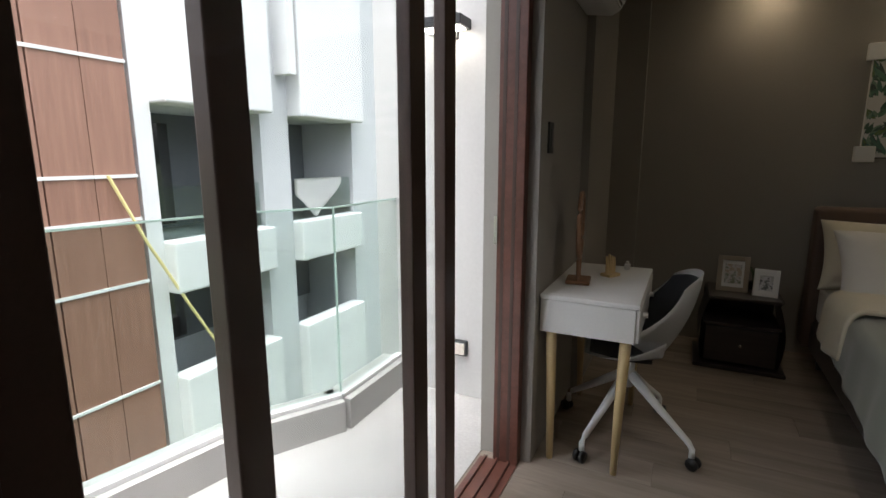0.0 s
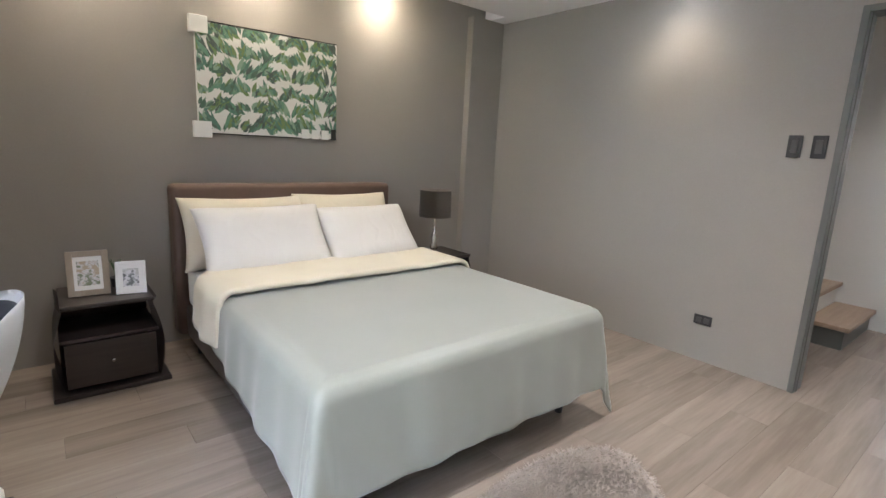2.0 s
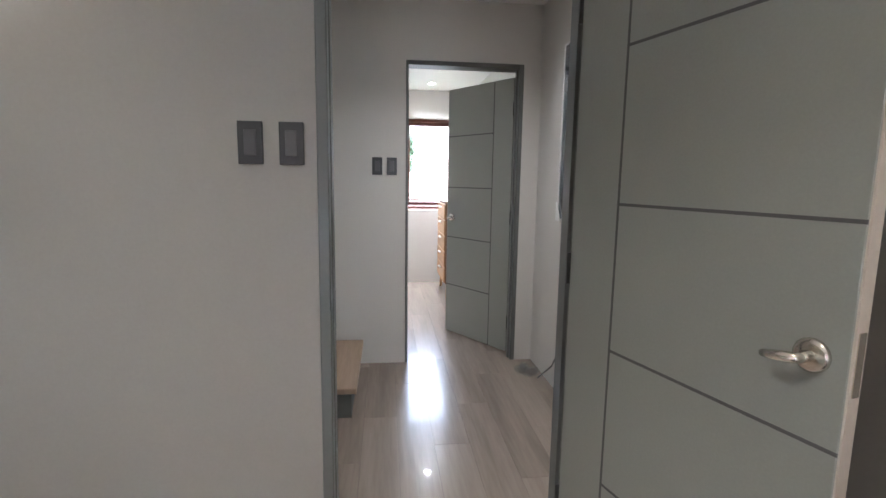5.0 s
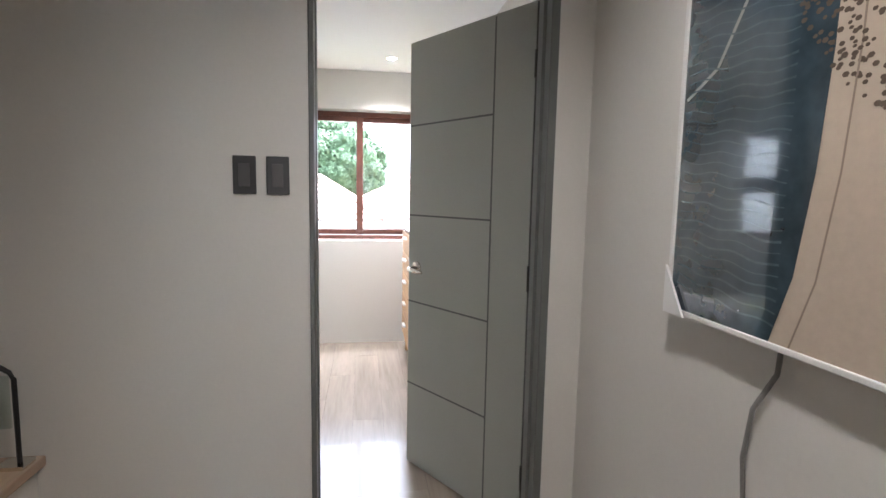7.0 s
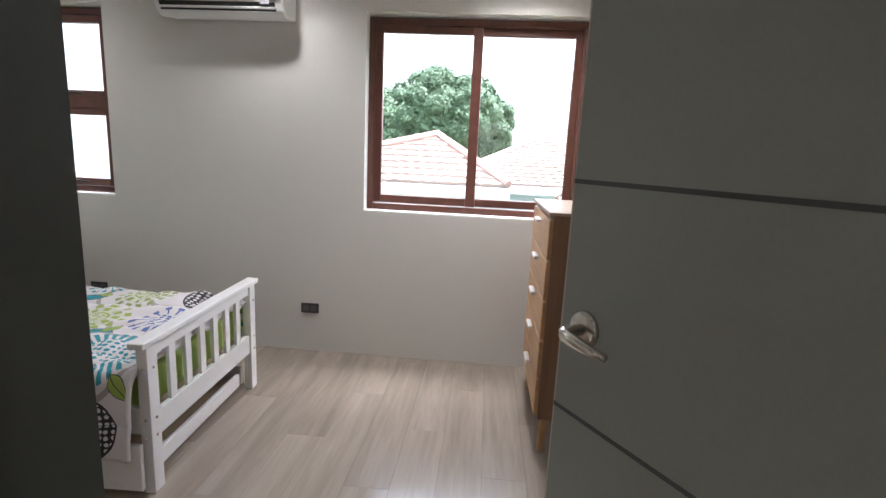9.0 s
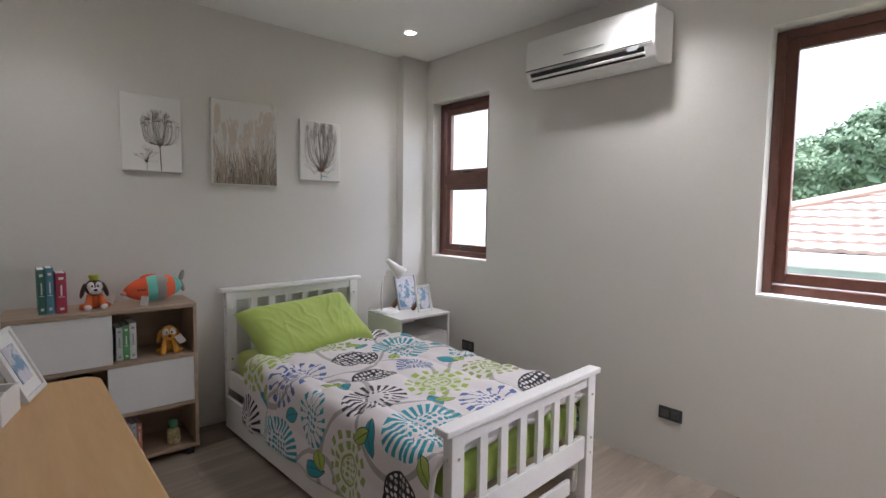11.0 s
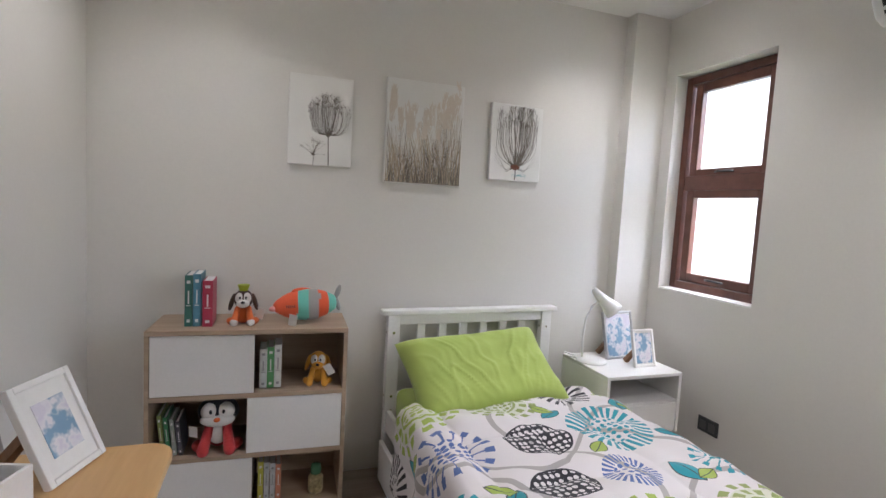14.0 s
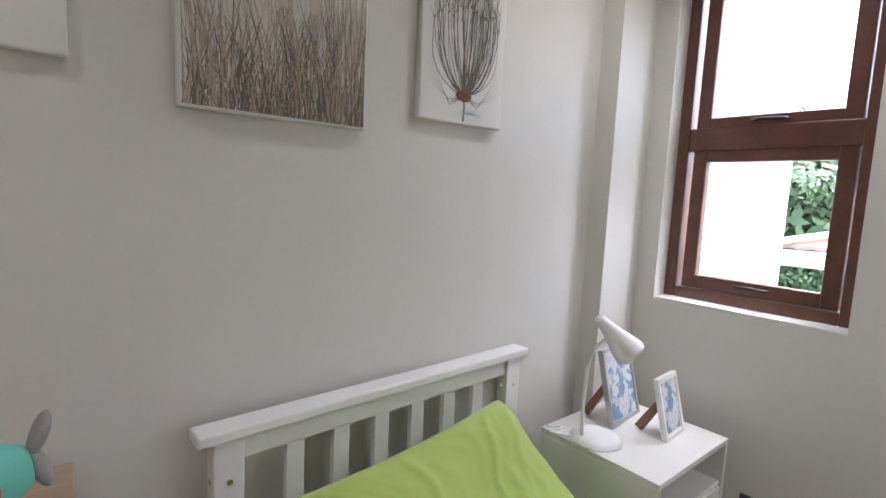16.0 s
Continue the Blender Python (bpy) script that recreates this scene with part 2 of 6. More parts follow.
GROOVE = paint("groove_and_edge_dark", (0.10, 0.10, 0.10), 0.6)
CHROME = paint("brushed_nickel", (0.72, 0.68, 0.62), 0.2, 1.0, 0.05, 6, 200, 0.05)
SATIN = paint("satin_white_lacquer", (0.78, 0.77, 0.75), 0.35, var=0.03, fine=120, bump=0.06)
WHITE_WOOD = paint("white_painted_wood", (0.80, 0.79, 0.78), 0.4, var=0.04, fine=90, bump=0.12)
PLASTIC = paint("white_plastic", (0.80, 0.80, 0.79), 0.5, var=0.02, bump=0.03)
PLATE = paint("dark_grey_plate", (0.065, 0.068, 0.07), 0.35, 0.3, 0.05, 5, 150, 0.05)
ROCKER = paint("graphite_rocker", (0.11, 0.11, 0.112), 0.3, 0.2, 0.05)
BLACK = paint("black_plastic", (0.02, 0.02, 0.02), 0.4, var=0.1)
ESPRESSO = wood("espresso_veneer", (0.014, 0.010, 0.009), (0.035, 0.025, 0.021), 0.3, (2, 26, 26), 0, 0.3)
BLACK_GLOSS = paint("black_glass_top", (0.012, 0.016, 0.018), 0.08, var=0.1, bump=0.0, coat=0.5)
LEATHER = paint("brown_leather", (0.115, 0.072, 0.052), 0.5, var=0.12, big=6, fine=260, bump=0.35, depth=0.001)
OAK = wood("light_oak_laminate", (0.33, 0.235, 0.16), (0.47, 0.36, 0.26), 0.5, (1.2, 20, 20))
PINE = wood("honey_pine", (0.42, 0.22, 0.09), (0.62, 0.37, 0.17), 0.42, (1.5, 18, 18), 0, 0.15)
WALNUT = wood("warm_brown_veneer", (0.20, 0.10, 0.05), (0.33, 0.18, 0.10), 0.42, (20, 20, 1.4), 0, 0.15)
GOLD_LEG = wood("golden_beech", (0.50, 0.36, 0.17), (0.64, 0.48, 0.25), 0.45, (18, 18, 1.5))
BEECH = wood("orange_beech_top", (0.55, 0.32, 0.12), (0.68, 0.43, 0.19), 0.38, (14, 1.2, 14), 0, 0.2)
SLAT_WOOD = wood("raw_pine_slat", (0.45, 0.34, 0.22), (0.6, 0.47, 0.32), 0.6)
SAGE = cloth("sage_satin_cover", (0.275, 0.285, 0.245), 0.04, 1400, 0.12, 0.45, 0.3)
CREAM = cloth("cream_cotton", (0.62, 0.565, 0.43), 0.05)
WHITE_LINEN = cloth("white_cotton", (0.66, 0.63, 0.58), 0.04)
LIME = cloth("lime_cotton", (0.40, 0.51, 0.115), 0.07, 900, 0.15)
FUR = cloth("grey_faux_fur", (0.34, 0.29, 0.25), 0.3, 300, 0.8)
FELT = cloth("charcoal_felt", (0.055, 0.058, 0.066), 0.15)
LAMPSHADE = cloth("taupe_lampshade", (0.25, 0.22, 0.19), 0.06)
PANE = glass("window_pane", (0.97, 0.98, 0.98))
RAIL_GLASS = glass("greenish_glass", (0.86, 0.905, 0.885))
GLASS_EDGE = paint("polished_glass_edge", (0.42, 0.56, 0.50), 0.2, var=0.05)
FROST = glow("frosted_lens", (1.0, 0.93, 0.8), 5.0)
COVE_GLOW = glow("warm_lens", (1.0, 0.8, 0.5), 14.0)
PAPER = paint("white_paper", (0.78, 0.77, 0.75), 0.7, var=0.03)
CANVAS = cloth("artist_canvas", (0.74, 0.73, 0.70), 0.05, 700, 0.25, 0.8, 0)
INK = paint("sepia_ink", (0.14, 0.12, 0.10), 0.7, var=0.3, fine=200)
STRAW = paint("straw_ink", (0.42, 0.35, 0.26), 0.7, var=0.3, fine=200)
TILE = paint("clay_roof_tile", (0.27, 0.195, 0.16), 0.7, var=0.22, big=3, fine=40, bump=0.4, depth=0.004)
HIP_TILE = paint("clay_hip_tile", (0.31, 0.205, 0.17), 0.7, var=0.2, big=3, fine=40, bump=0.3)
BALCONY_WALL = paint("pale_grey_render", (0.56, 0.55, 0.54), 0.75, var=0.05, big=1.2, fine=50, bump=0.2)
BLUE_WALL = paint("pale_blue_render", (0.50, 0.55, 0.58), 0.8, var=0.06)
GRASS = paint("grass_and_earth", (0.07, 0.09, 0.04), 0.9, var=0.3, big=0.6, fine=8)
BARK = paint("bark", (0.10, 0.075, 0.055), 0.9, var=0.3, fine=30, bump=0.6, depth=0.01)
LEAVES = shades("foliage", ((0.045, 0.085, 0.04), (0.055, 0.105, 0.05), (0.05, 0.095, 0.05), (0.07, 0.115, 0.055)), 0.7, 0.3, (0.09, 0.15, 0.05))
BLACK_ALU = paint("powder_black", (0.03, 0.03, 0.032), 0.4, 0.3)
COPPER_TEXT = paint("grey_print", (0.30, 0.31, 0.32), 0.7)

# ---- structure ----
EX, KN, MX, MN, HX, CZ = 9.625, 6.995, 4.77, 7.10, 6.735, 2.45
SY = 3.14
floor = fixed("floor", box(0.45, 9.83, 1.4, 7.3, -0.12, -0.006), SLAB, "grey oak plank floor", "floor")

bm = box(0.45, 0.69, 5.017, MN + 0.2, 0, 2.62)
box(0.69, 0.735, 5.86, 6.5, 0, CZ, bm)
box(0.69, 0.90, 7.03, MN, 0, CZ, bm)
fixed("wall_west", bm, GREIGE, "greige painted wall beside the balcony door", "wall")
bm = box(0.69, MX + 0.12, MN, MN + 0.2, 0, 2.62)
box(4.40, MX, 7.03, MN, 0, CZ, bm)
fixed("wall_north", bm, GREIGE, "greige painted wall behind the double bed", "wall")
bm = box(MX, MX + 0.12, 4.43, MN, 0, 2.62)
box(MX, MX + 0.12, SY, 3.58, 0, 2.62, bm)
box(MX, MX + 0.12, 3.58, 4.43, 2.15, 2.62, bm)
fixed("wall_east", bm, GREIGE, "greige painted wall with the bedroom door", "wall")
bm = box(2.4, MX + 0.12, SY - 0.2, SY, 0, 2.62)
box(2.2, 2.4, 1.5, SY, 0, 2.62, bm)
fixed("wall_south", bm, GREIGE, "greige painted wall behind the open door", "wall")
fixed("wall_south_bay", box(0.45, 2.4, 1.4, 1.5, 0, 2.62), GREIGE, "greige painted wall", "wall")
bm = box(0.45, 0.69, 1.5, 3.20, 0, 2.62)
box(0.45, 0.69, 3.20, 5.017, 2.25, 2.62, bm)
fixed("wall_west_south", bm, GREIGE, "greige wall around the sliding door", "wall")
# hall
bm = box(HX, HX + 0.095, 4.09, KN + 0.2, 0, 5.0)
box(HX, HX + 0.095, SY, 3.268, 0, 5.0, bm)
box(HX, HX + 0.095, 3.268, 4.09, 2.14, 5.0, bm)
fixed("wall_hall_east", bm, PALE, "pale painted hall wall beside the stairs", "wall")
fixed("wall_hall_south", box(MX + 0.12, HX + 0.095, SY - 0.2, SY, 0, 2.62), PALE, "pale painted hall wall with a picture", "wall")
bm = box(MX + 0.121, MX + 0.135, SY, 3.58, 0, 2.55)
box(MX + 0.121, MX + 0.135, 4.43, MN, 0, 5.0, bm)
box(MX + 0.121, MX + 0.135, 3.58, 4.43, 2.152, 2.55, bm)
fixed("wall_hall_west", bm, PALE, "pale painted hall wall", "wall")
fixed("wall_stairwell", box(MX + 0.12, HX + 0.095, KN + 0.2, KN + 0.3, 0, 5.0), PALE, "pale stairwell wall", "wall")
fixed("wall_stair_upper", box(MX + 0.12, HX + 0.095, 4.33, 4.43, 2.62, 5.0), PALE, "pale wall over the hall ceiling", "wall")
# child's room
fixed("wall_child_north", box(HX + 0.095, EX + 0.2, KN, KN + 0.2, 0, 2.6), PALE, "pale warm-grey painted wall", "wall")
bm = box(EX, EX + 0.2, SY - 0.2, 3.30, 0, 2.6)
box(EX, EX + 0.2, 3.30, 4.61, 0, 0.945, bm)
box(EX, EX + 0.2, 3.30, 4.61, 2.115, 2.6, bm)
box(EX, EX + 0.2, 4.61, 6.26, 0, 2.6, bm)
box(EX, EX + 0.2, 6.26, 6.84, 0, 0.955, bm)
box(EX, EX + 0.2, 6.26, 6.84, 2.125, 2.6, bm)
box(EX, EX + 0.2, 6.84, KN, 0, 2.6, bm)
box(9.395, EX, 6.917, KN, 0, CZ, bm)
fixed("wall_child_east", bm, PALE, "pale warm-grey wall with two windows", "wall")
fixed("wall_child_south", box(HX + 0.095, EX, SY - 0.2, SY, 0, 2.6), PALE, "pale warm-grey painted wall", "wall")
# ceilings
bm = box(0.45, MX + 0.12, 1.4, 6.85, CZ, 2.62)
box(4.6, MX + 0.12, 6.85, MN + 0.2, CZ, 2.62, bm)
box(0.45, 4.6, 6.85, MN + 0.2, 2.57, 2.62, bm)
fixed("ceiling_bedroom", bm, CEILING, "white ceiling with a lit slot along the wall", "ceiling")
fixed("ceiling_hall", box(MX + 0.12, HX + 0.095, SY - 0.2, 4.43, 2.54, 2.62), CEILING, "white hall ceiling", "ceiling")
fixed("ceiling_stair", box(MX, HX + 0.2, 4.3, KN + 0.3, 5.0, 5.1), CEILING, "white stairwell ceiling", "ceiling")
fixed("ceiling_child", box(HX + 0.06, EX + 0.2, SY - 0.2, KN + 0.2, CZ, 2.6), CEILING, "white ceiling with downlights", "ceiling")
fixed("roof", box(0.3, EX + 0.3, 1.2, KN + 0.4, 2.63, 2.7), WHITE_WALL, "flat roof slab", "roof")


# ---- doors ----
def door_frame(name, x, x1, y0, y1, top, w=0.034, v=0.034):
    """A steel frame round an opening in a wall that faces west."""
    ob = tagged(new(name), "dark grey painted door frame", "door", "", "structure")
    for nm, dims in (("jamb", (x, x1, y0, y0 + w, 0, top)), ("jamb", (x, x1, y1 - v, y1, 0, top)), ("head", (x, x1, y0 + w, y1 - v, top - w, top))):
        part(nm, box(*dims, bevel=0.003, seg=1), STEEL_FRAME, ob)
    for nm, dims in (("stop", (x + 0.05, x + 0.065, y0 + w, y0 + w + 0.012, 0, top - w)), ("stop", (x + 0.05, x + 0.065, y1 - v - 0.004, y1 - v, 0, top - w))):
        part(nm, box(*dims), STEEL_FRAME, ob)
    return ob


door_frame("door_1", MX - 0.012, MX + 0.137, 3.58, 4.43, 2.15)
door_frame("door_2", HX - 0.008, HX + 0.125, 3.268, 4.09, 2.14, 0.03, 0.017)


def door_leaf(m, length, height, face, label, reach=1.0):
    """A grooved leaf from its hinge along x; face is the side (1 or -1) with the visible grooves, its thickness runs the other way."""
    leaf = thing("door_leaf", m, label, "door")
    th = 0.038
    y0, y1 = (-th, 0) if face > 0 else (0, th)
    part("panel", box(0, length - 0.004, y0, y1, 0.008, height, bevel=0.002, seg=1), DOOR_GREY, leaf)
    part("raw_edge", box(length - 0.004, length, y0 + 0.002, y1 - 0.002, 0.01, height - 0.002), DOOR_EDGE, leaf, "unpainted pale door edge")
    # thin dark strip paints the shadow that lies on the hinge edge
    part("hinge_edge_shadow", box(-0.0012, -0.0002, y0 + 0.001, y1 - 0.001, 0.01, height - 0.002), GROOVE, leaf, "hinge edge strip, dark to stand for its shadow")
    s = 0.0008
    for z in (0.43, 0.85, 1.275, 1.70):
        for y in (y0, y1):
            part("groove", box(0.20, length - 0.004, y - s, y + s, z - 0.004, z + 0.004), GROOVE, leaf)
    for y in (y0, y1):
        part("groove", box(0.196, 0.204, y - s, y + s, 0.01, height - 0.01), GROOVE, leaf)
    for side, y in ((1, y1), (-1, y0)):
        cx, cz = length - 0.065, 1.02
        bm = bmesh.new()
        sweep([(cx, y, cz), (cx, y + side * 0.006, cz), (cx, y + side * 0.012, cz)], [0.033, 0.033, 0.026], 24, bm)
        rose = part("rose", bm, CHROME, leaf, "round nickel door rose", True)
        part("lever", sweep([(cx, y + side * 0.008, cz), (cx, y + side * 0.05, cz), (cx - 0.012, y + side * 0.058, cz), (cx - 0.06 * reach, y + side * 0.06, cz - 0.004), (cx - 0.10 * reach, y + side * 0.053, cz - 0.008)],
                            [0.011, 0.010, 0.011, 0.010, 0.007], 12), CHROME, rose, "nickel lever handle", True)
    part("latch_plate", box(length, length + 0.002, y0 + 0.009, y1 - 0.009, 0.96, 1.08), CHROME, leaf)
    for z in (0.25, 1.06, 1.86):
        part("hinge", sweep([(-0.006, (y1 if face > 0 else y0), z - 0.05), (-0.006, (y1 if face > 0 else y0), z + 0.05)], 0.008, 10), BLACK, leaf, "black butt hinge", True)
    return leaf


door_leaf(pose(4.745, 3.636, 0, 0, 0, 180 + 16.3), 0.80, 2.10, -1, "grey-green grooved bedroom door standing open", 0.6)
door_leaf(pose(6.887, 3.295, 0, 0, 0, 32.9), 0.742, 2.085, 1, "grey-green grooved door standing half open")


# ---- windows ----
def window(name, x, y0, y1, z0, z1, lights, label):
    """A frame in the plane x with its lights (y0, y1, z0, z1 of each pane), and a sash round each pane."""
    ob = tagged(new(name), label, "window", "", "structure")
    w = 0.04
    for dims in ((x, x + 0.07, y0, y0 + w, z0, z1), (x, x + 0.07, y1 - w, y1, z0, z1), (x, x + 0.07, y0 + w, y1 - w, z0, z0 + w), (x, x + 0.07, y0 + w, y1 - w, z1 - w, z1)):
        part("frame_bar", box(*dims, bevel=0.004), REDWOOD, ob)
    for i, (a, b, c, d) in enumerate(lights):
        s, xo = 0.048, x + 0.012 + (0.022 if i and name == "window_1" else 0)
        sash = part("sash", box(xo, xo + 0.035, a - s, a, c - s, d + s, bevel=0.004), REDWOOD, ob)
        for dims in ((b, b + s, c - s, d + s), (a, b, c - s, c), (a, b, d, d + s)):
            part("sash_bar", box(xo, xo + 0.035, *dims, bevel=0.004), REDWOOD, sash)
        pane = part("pane", box(xo + 0.015, xo + 0.021, a, b, c, d), PANE, sash, "clear glass pane")
        pane.visible_shadow = False
        if name == "window_2":
            part("handle", sweep([(xo - 0.006, (a + b) / 2 - 0.05, c - 0.022), (xo - 0.018, (a + b) / 2 - 0.04, c - 0.02), (xo - 0.02, (a + b) / 2 + 0.03, c - 0.018), (xo - 0.01, (a + b) / 2 + 0.055, c - 0.02)], 0.006, 8), BLACK, sash, "black casement handle", True)
    return ob


w1 = window("window_1", EX + 0.075, 3.30, 4.61, 0.955, 2.105, ((3.985, 4.525, 1.05, 2.02), (3.385, 3.925, 1.05, 2.02)), "sliding window in a red-brown frame")
part("meeting_rail", box(EX + 0.08, EX + 0.125, 3.925, 3.985, 1.0, 2.06, bevel=0.004), REDWOOD, w1)
w2 = window("window_2", EX + 0.075, 6.26, 6.84, 0.965, 2.12, ((6.355, 6.735, 1.055, 1.465), (6.355, 6.735, 1.62, 2.03)), "two-light awning window in a red-brown frame")
part("transom", box(EX + 0.08, EX + 0.14, 6.30, 6.80, 1.505, 1.585, bevel=0.004), REDWOOD, w2)
fixed("window_sill_1", box(EX + 0.003, EX + 0.075, 3.30, 4.61, 0.9455, 0.954, bevel=0.002), SATIN, "white painted sill", "sill")
fixed("window_sill_2", box(EX + 0.003, EX + 0.075, 6.26, 6.84, 0.9555, 0.964, bevel=0.002), SATIN, "white painted sill", "sill")

# sliding door to the balcony
slide = tagged(new("door_3"), "bronze-framed glass sliding door, pushed open", "door", "", "structure")
part("jamb", box(0.53, 0.645, 4.965, 5.017, 0, 2.25, bevel=0.004), REDWOOD, slide, "red-brown jamb")
for x in (0.548, 0.595):
    part("groove", box(x, x + 0.014, 4.9635, 4.9652, 0.02, 2.2), BRONZE, slide, "dark guide groove")
part("head", box(0.47, 0.645, 3.2, 4.965, 2.2, 2.25, bevel=0.004), REDWOOD, slide)
part("jamb", box(0.47, 0.645, 3.2, 3.232, 0, 2.2, bevel=0.002), BRONZE, slide)
for x in (0.49, 0.545, 0.60):
    part("track", box(x, x + 0.012, 3.25, 4.965, 0.0, 0.016), REDWOOD, slide)
part("threshold", box(0.47, 0.645, 3.25, 4.965, -0.02, 0.004), REDWOOD, slide)
part("strike", box(0.52, 0.535, 4.957, 4.966, 1.0, 1.12), CHROME, slide, "nickel strike plate")
for xa, ya, yb in ((0.585, 3.234, 4.17), (0.53, 3.575, 4.47)):
    panel = part("sliding_panel", box(xa, xa + 0.04, ya, ya + 0.078, 0.02, 2.19, bevel=0.004), BRONZE, slide, "glass panel in a bronze frame")
    part("stile", box(xa, xa + 0.04, yb - 0.075, yb, 0.02, 2.19, bevel=0.004), BRONZE, panel)
    part("rail", box(xa, xa + 0.04, ya + 0.078, yb - 0.075, 0.02, 0.10, bevel=0.004), BRONZE, panel)
    part("rail", box(xa, xa + 0.04, ya + 0.078, yb - 0.075, 2.12, 2.19, bevel=0.004), BRONZE, panel)
    pane = part("pane", box(xa + 0.016, xa + 0.022, ya + 0.078, yb - 0.075, 0.10, 2.12), PANE, panel, "clear glass")
    pane.visible_shadow = False


# ---- balcony and what lies outside ----
fixed("wall_balcony", box(-0.42, 0.45, 5.5, 5.65, -3, 3.2), BALCONY_WALL, "white rendered balcony wall", "wall")
fixed("wall_balcony_south", box(-1.3, 0.45, 1.1, 1.2, -3, 3.2), BALCONY_WALL, "white rendered balcony wall", "wall")
CURVE = ((-0.29, 5.5), (-0.28, 4.91), (-0.50, 4.52), (-0.64, 3.85), (-0.72, 3.1), (-0.74, 1.2))
bm = bmesh.new()
edge = [(0.47, 1.2), (0.47, 5.5)] + [(x + 0.0, y) for x, y in CURVE]
low = [bm.verts.new((x, y, -0.16)) for x, y in edge]
top = [bm.verts.new((x, y, -0.012)) for x, y in edge]
bm.faces.new(low)
bm.faces.new(top)
for i in range(len(edge)):
    j = (i + 1) % len(edge)
    bm.faces.new((low[i], low[j], top[j], top[i]))
fixed("balcony_floor", bm, CONCRETE, "grey concrete balcony floor", "floor")
kerb = fixed("balcony_kerb", sheet(lambda u, v: (0, 0, 0), 1, 1), CONCRETE, "low concrete kerb under the glass", "kerb")
bm = bmesh.new()
for (xa, ya), (xb, yb) in zip(CURVE, CURVE[1:]):
    n = Vector((yb - ya, xa - xb)).normalized()
    for lo, hi, z in ((-0.06, 0.11, 0.15),):
        vs = [bm.verts.new((px - n.x * off, py - n.y * off, zz)) for zz in (-0.16, z) for px, py, off in ((xa, ya, -lo), (xb, yb, -lo), (xb, yb, -hi), (xa, ya, -hi))]
        for f in ((0, 1, 2, 3), (4, 5, 6, 7), (0, 1, 5, 4), (1, 2, 6, 5), (2, 3, 7, 6), (3, 0, 4, 7)):
            bm.faces.new([vs[i] for i in f])
bmesh.ops.recalc_face_normals(bm, faces=bm.faces[:])
bm.to_mesh(kerb.data)
bm.free()
rail = thing("glass_balustrade", pose(0, 0, 0.15), "frameless greenish glass balustrade on the kerb", "balustrade")
for (xa, ya), (xb, yb) in zip(CURVE, CURVE[1:]):
    d = Vector((xb - xa, yb - ya))
    bm = box(0.004, d.length - 0.004, -0.006, 0.006, 0.02, 0.97, bevel=0.002, seg=1)
    bmesh.ops.transform(bm, matrix=pose(xa, ya, 0, 0, 0, math.degrees(math.atan2(d.y, d.x))), verts=bm.verts[:])
    pane = part("pane", bm, RAIL_GLASS, rail)
    pane.visible_shadow = False
    bm = box(0, d.length, -0.022, 0.022, 0, 0.025, bevel=0.003, seg=1)
    bmesh.ops.transform(bm, matrix=pose(xa, ya, 0, 0, 0, math.degrees(math.atan2(d.y, d.x))), verts=bm.verts[:])
    part("shoe", bm, WHITE_WALL, rail, "white base channel")
    bm = box(0.004, d.length - 0.004, -0.0065, 0.0065, 0.9705, 0.979)
    box(d.length - 0.0038, d.length - 0.0005, -0.0065, 0.0065, 0.03, 0.97, bm)
    bmesh.ops.transform(bm, matrix=pose(xa, ya, 0, 0, 0, math.degrees(math.atan2(d.y, d.x))), verts=bm.verts[:])
    part("glass_edge", bm, GLASS_EDGE, rail, "bright polished edge of the glass")
wl = thing("wall_lamp", pose(0.06, 5.5, 2.02), "black rectangular outdoor wall lamp", "lamp")
part("housing", box(-0.12, 0.12, -0.14, 0, -0.02, 0.03, bevel=0.004), BLACK_ALU, wl)
part("back_plate", box(-0.05, 0.05, -0.02, 0, -0.06, 0.07, bevel=0.004), BLACK_ALU, wl)
part("lens", box(-0.1, 0.1, -0.12, -0.03, -0.025, -0.0205), FROST, wl)
ob = thing("outdoor_socket", pose(0.12, 5.5, 0.285), "grey weatherproof outlet box on the wall", "socket")
part("box", box(-0.055, 0.055, -0.03, 0, -0.045, 0.045, bevel=0.006), PLATE, ob)
part("lid", box(-0.045, 0.045, -0.037, -0.031, -0.035, 0.035, bevel=0.003), CHROME, ob, "grey hinged lid")

GZ = -3.4
bm = bmesh.new()
for x0, x1, y0, y1 in ((-400, 400, -400, 400),):
    bm.faces.new([bm.verts.new(p) for p in ((x0, y0, GZ), (x1, y0, GZ), (x1, y1, GZ), (x0, y1, GZ))])
fixed("ground", bm, GRASS, "ground with grass and paving", "ground")

FXX = -5.0
block = thing("apartment_building", pose(FXX, 0, GZ), "white rendered block with recessed balconies", "building")
H = -GZ


def rel(y0, y1, z0, z1, depth, out=0.0, bevel=0.0):
    return box(-depth, out, y0, y1, z0 + H, z1 + H, bevel=bevel)


